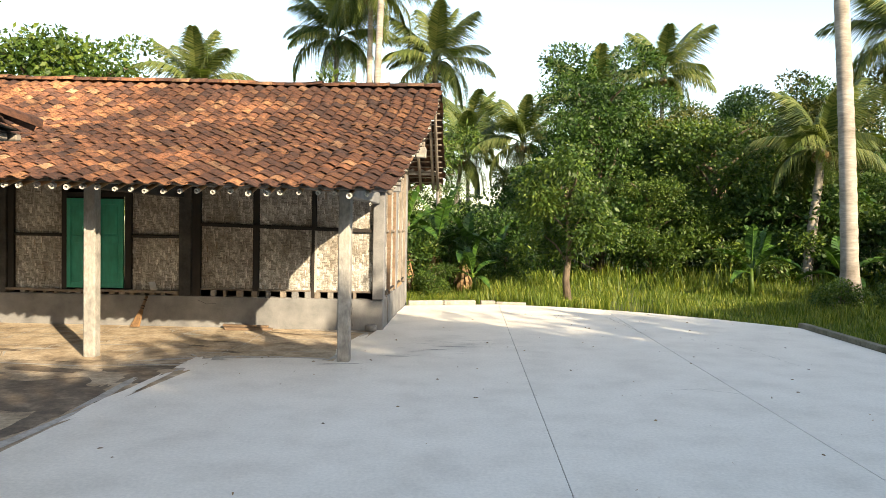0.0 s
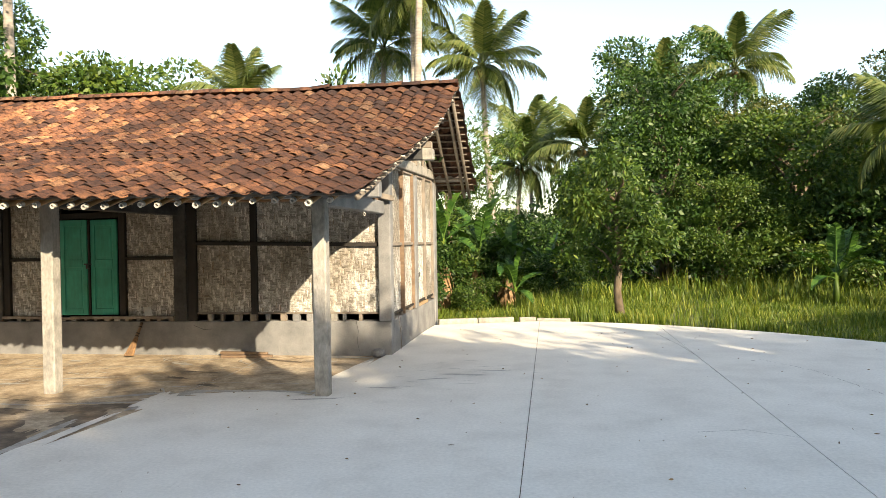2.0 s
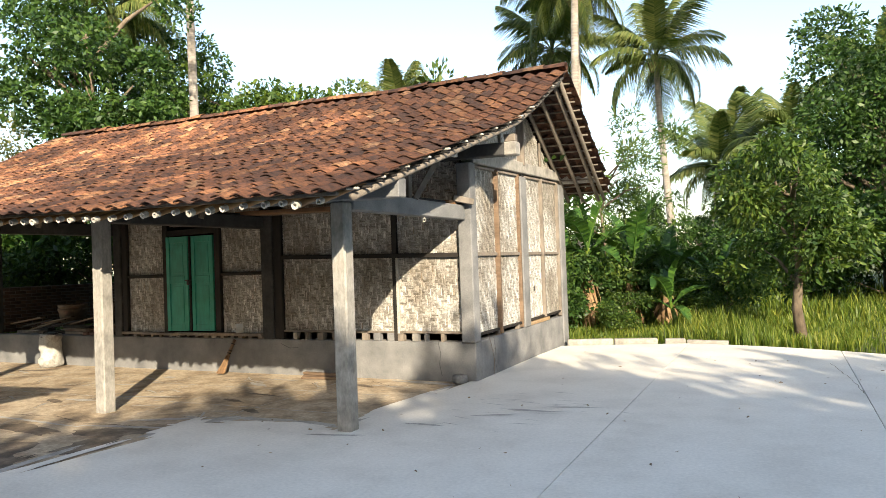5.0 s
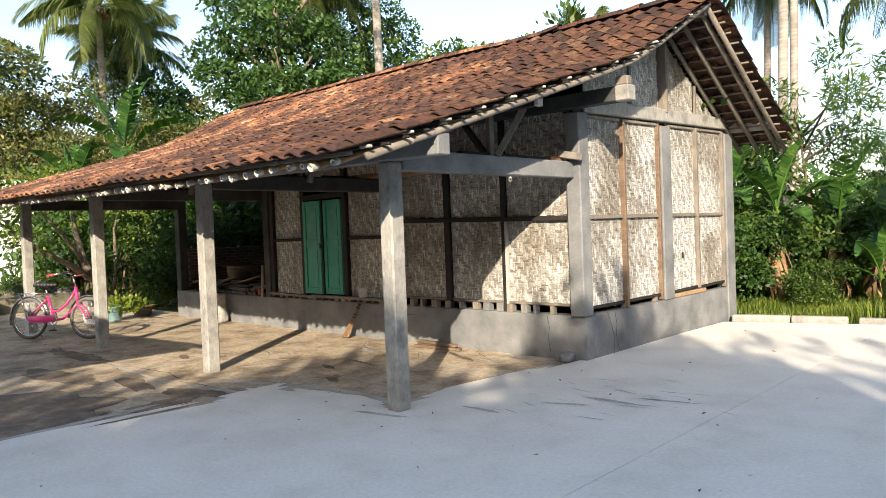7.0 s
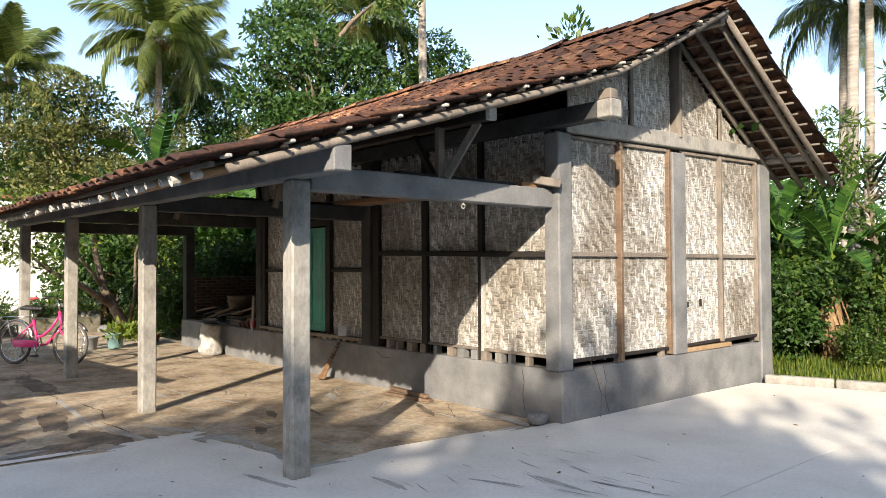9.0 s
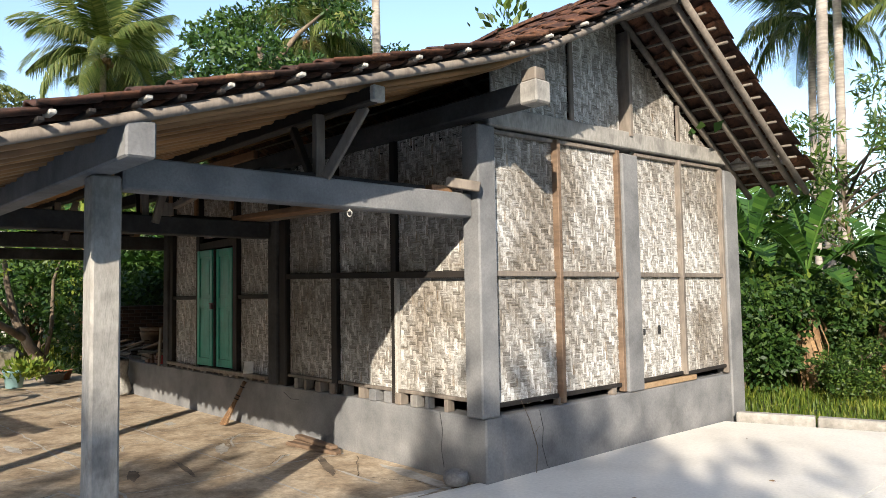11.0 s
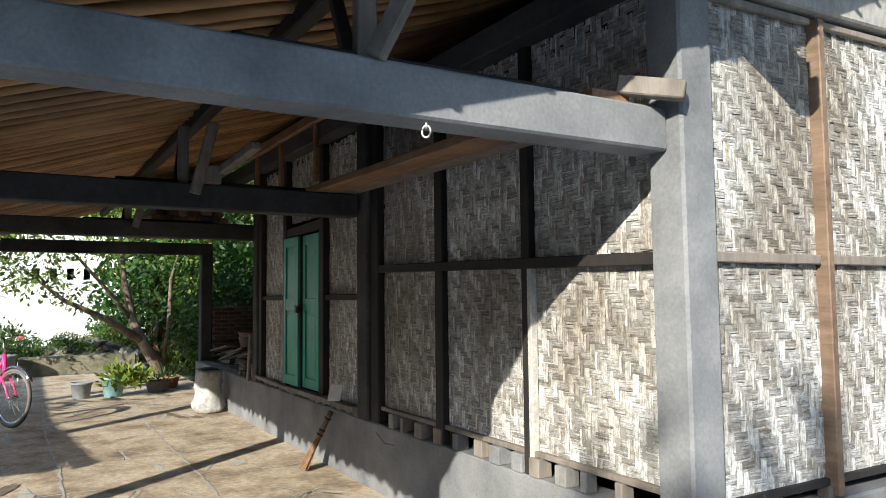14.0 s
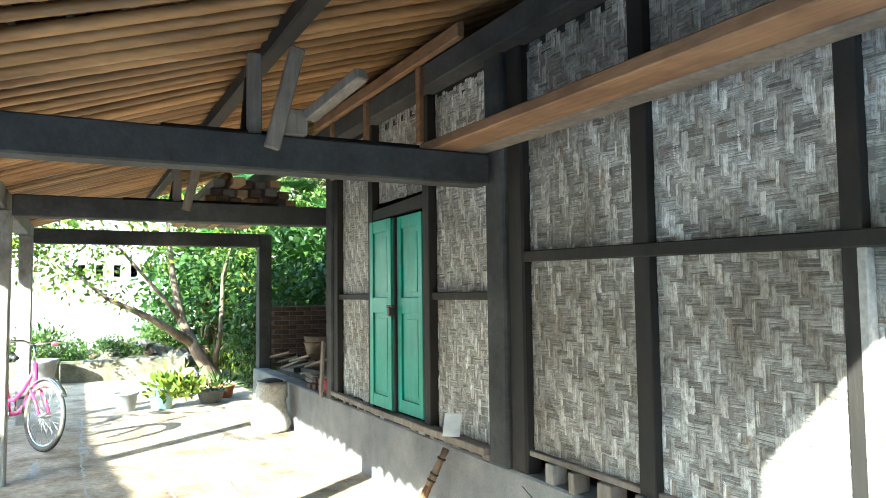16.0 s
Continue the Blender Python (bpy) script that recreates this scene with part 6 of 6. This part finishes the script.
banana(-14.6, 15.0, 2.4, 1.2, 11)
banana(-18.0, 12.4, 3.0, 1.2, 12)
for i, (src, x, y, k) in enumerate((
        (bush, -16.6, 5.0, 0.6), (bush, -16.4, 8.2, 0.42), (bush, -16.5, 9.3, 0.40), (bush, -16.3, 10.3, 0.36), (bush, -16.5, 7.2, 0.5), (bush, -17.2, 11.2, 0.5), (dbush, -17.6, 12.4, 0.9), (dbush, -15.2, 13.6, 1.0), (dbush, -12.8, 13.2, 0.7),
        (bush, -17.6, 3.4, 0.9), (dbush, -16.4, 14.8, 1.2), (dbush, -20.5, 13.6, 1.3), (bush, -13.4, 12.6, 0.42), (dbush, -12.4, 15.5, 1.0), (dbush, -18, 16, 1.4))):
    again(src, x, y, k, i * 71)


def leaning_tree(at):
    t = thing("yard_tree", at, "young tree leaning over the yard with pale curved limbs", "tree", "trees round the yard")
    a = Vector(at)
    s = Shape()
    s.tube([a, a + Vector((-0.1, -0.35, 0.55)), a + Vector((-0.2, -0.6, 1.1)), a + Vector((-0.3, -0.75, 1.9)), a + Vector((-0.3, -0.85, 2.9))], [0.15, 0.11, 0.085, 0.06, 0.03], 8)
    s.tube([a + Vector((-0.12, -0.42, 0.7)), a + Vector((0.1, -1.1, 1.15)), a + Vector((0.3, -1.8, 1.5)), a + Vector((0.4, -2.5, 2.1))], [0.085, 0.06, 0.04, 0.015], 8)
    s.tube([a + Vector((-0.2, -0.6, 1.1)), a + Vector((0.0, -1.0, 1.6)), a + Vector((0.2, -1.6, 2.3)), a + Vector((0.2, -2.1, 2.7))], [0.045, 0.035, 0.025, 0.01], 8)
    s.tube([a + Vector((-0.05, -0.1, 0.15)), a + Vector((-0.1, 0.05, 0.9)), a + Vector((-0.2, 0.1, 1.9)), a + Vector((-0.1, 0.3, 2.7))], [0.06, 0.045, 0.035, 0.012], 8)
    part("trunk", s, BARK, t, smooth=True)
    blobs = [(-0.2, -0.9, 2.9, 0.7), (0.3, -2.4, 2.2, 0.75), (0.4, -3.0, 2.0, 0.6), (0.2, -1.9, 2.8, 0.65), (0.0, 0.3, 2.8, 0.6), (0.3, -1.2, 2.3, 0.5), (-0.2, 0.4, 2.2, 0.55), (0.5, -3.2, 2.6, 0.6), (0.3, -1.6, 1.5, 0.35), (-0.3, 0.6, 1.6, 0.5), (0.6, -3.7, 2.4, 0.6), (1.0, -2.8, 2.7, 0.6), (0.8, -4.3, 2.2, 0.55), (0.6, -2.2, 1.75, 0.45)]
    ob = new("crown", crown_mesh("crown", blobs, 4600, 0.105, LEAF_LIGHT, 77, 0.3, 0.45))
    ob.parent = t


leaning_tree((-14.2, 11.9, -0.06))

# creeper on the gable and on the ridge
creeper = thing("creeper", (-1.3, 15.15, 2.95), "small green creeper growing under the gable eaves", "creeper")
plant_leaves("foliage", -1.32, 15.1, 3.1, 5, 0.14, 0.12, LEAF_DARK, creeper, 3, 0.9)
creeper = thing("creeper", (-2.6, 13.5, 4.25), "small green weed growing on the ridge tiles", "creeper")
plant_leaves("foliage", -2.6, 13.5, 4.36, 60, 0.12, 0.3, LEAF_MID, creeper, 4, 0.5)

# unseen trees added behind the walk, sized so their shadow covers the yard
for i in range(22):
    s_ = -6 + i * 1.25
    a_ = -10.5 - (i % 3) * 1.6
    tip = 6.6 if s_ < -0.5 else (7.2 if s_ < 2.8 else (8.7 if s_ < 5.0 else (9.0 if s_ < 9 else 7.0)))
    top = (tip + 0.5 * math.sin(i * 1.9) - a_) * 0.425
    again(dbush, -0.60 * a_ + 0.80 * s_, 0.80 * a_ + 0.60 * s_, 1.9, i * 97, top / 2.9, "dense unseen tree added behind the yard to cast shade")


# grass
def grass(name, count, area, height, mat, seed, label, inside, width=0.008):
    rng = np.random.default_rng(seed)
    x = rng.uniform(area[0], area[1], count * 3)
    y = rng.uniform(area[2], area[3], count * 3)
    keep = inside(x, y, rng)
    x, y = x[keep][:count], y[keep][:count]
    n = len(x)
    patch = np.array([0.4 + 1.9 * max(0.0, noise.noise((a * 0.42, b * 0.42, 3.0)) + 0.12) + 0.8 * max(0.0, noise.noise((a * 1.4, b * 1.4, 9.0))) for a, b in zip(x, y)])
    h = height * patch * (0.5 + 0.8 * rng.random(n))
    a = rng.uniform(0, 2 * np.pi, n)
    lean = h * rng.uniform(0.1, 0.65, n)
    w = width * (0.7 + 0.7 * rng.random(n))
    base = np.stack([x, y, np.full(n, -0.062)], 1)
    dirv = np.stack([np.cos(a), np.sin(a), np.zeros(n)], 1)
    side = np.stack([-np.sin(a), np.cos(a), np.zeros(n)], 1) * w[:, None]
    mid = base + dirv * (lean * 0.3)[:, None] + np.array([0, 0, 1]) * (h * 0.6)[:, None]
    tip = base + dirv * lean[:, None] + np.array([0, 0, 1]) * h[:, None]
    v = np.stack([base - side, base + side, mid + side * 0.8, mid - side * 0.8, tip + side * 0.1, tip - side * 0.1], 1).reshape(-1, 3)
    k = np.arange(n)[:, None] * 6
    f = np.concatenate([k + np.array([0, 1, 2, 3]), k + np.array([3, 2, 4, 5])])
    ob = new(name, mesh_np(name, v, f, mat))
    return tagged(ob, label, "grass", "", "stuff")


def meadow(x, y, rng):
    edge = np.where(x < 0.7, 15.75 + 0.32 * (x + 1.3), 16.18 - 0.05 * (x - 0.7) - 0.098 * (x - 0.7) ** 2)
    out = (y > edge) | (x > EAST + 0.12)
    path = np.abs(x - (3.6 + (y - 16) * 0.22)) < 0.5
    return out & ((~path) | (rng.random(len(x)) < 0.25)) & (rng.random(len(x)) < np.clip(2.2 - (y - 15) * 0.12, 0.25, 1))


grass("tall_grass", 95000, (-3.0, 14.0, 10.0, 26.0), 0.22, GRASS, 1, "long unmown grass beyond the kerb", meadow)
grass("far_grass", 26000, (-8.0, 22.0, 20.0, 34.0), 0.42, GRASS, 2, "rank grass under the trees", meadow, 0.016)
grass("yard_grass", 9000, (-24.0, -15.6, 2.0, 16.0), 0.3, GRASS, 3, "weeds and grass beyond the garden wall", lambda x, y, rng: x < -15.6, 0.015)

# thin darker streaks scattered near the corner of the house
rm = np.random.default_rng(19)
n = 46
at = np.stack([rm.normal(0.0, 0.45, n) - 0.25, rm.normal(0.0, 0.35, n) + 10.4, np.full(n, 0.003)], 1)
way = unit(np.stack([np.full(n, 1.0), rm.normal(size=n) * 0.2, np.zeros(n)], 1))
L = rm.uniform(0.08, 0.34, n)
side_ = np.cross(way, np.array([0, 0, 1.0]))
v = np.stack([at, at + way * (L * 0.4)[:, None] + side_ * (L * 0.035)[:, None], at + way * L[:, None], at + way * (L * 0.5)[:, None] - side_ * (L * 0.03)[:, None]], 1).reshape(-1, 3)
tagged(new("thin_streaks", mesh_np("thin_streaks", v, np.arange(n * 4).reshape(-1, 4), SPLASH)), "thin grey streaks on the concrete yard", "dirt", "", "stuff")

# fallen leaves on the paving
rf = np.random.default_rng(9)
n = 150
at = np.stack([rf.uniform(-3, 5.5, n), rf.uniform(2.5, 15, n), np.full(n, 0.004)], 1)
way = unit(np.stack([rf.normal(size=n), rf.normal(size=n), np.full(n, 0.04)], 1))
L = rf.uniform(0.02, 0.06, n)
tagged(new("fallen_leaves", leaf_mesh("fallen_leaves", at, way, L, L * 0.4, DRYLEAF, rf)), "small dry leaves scattered on the concrete yard", "leaves", "", "stuff")
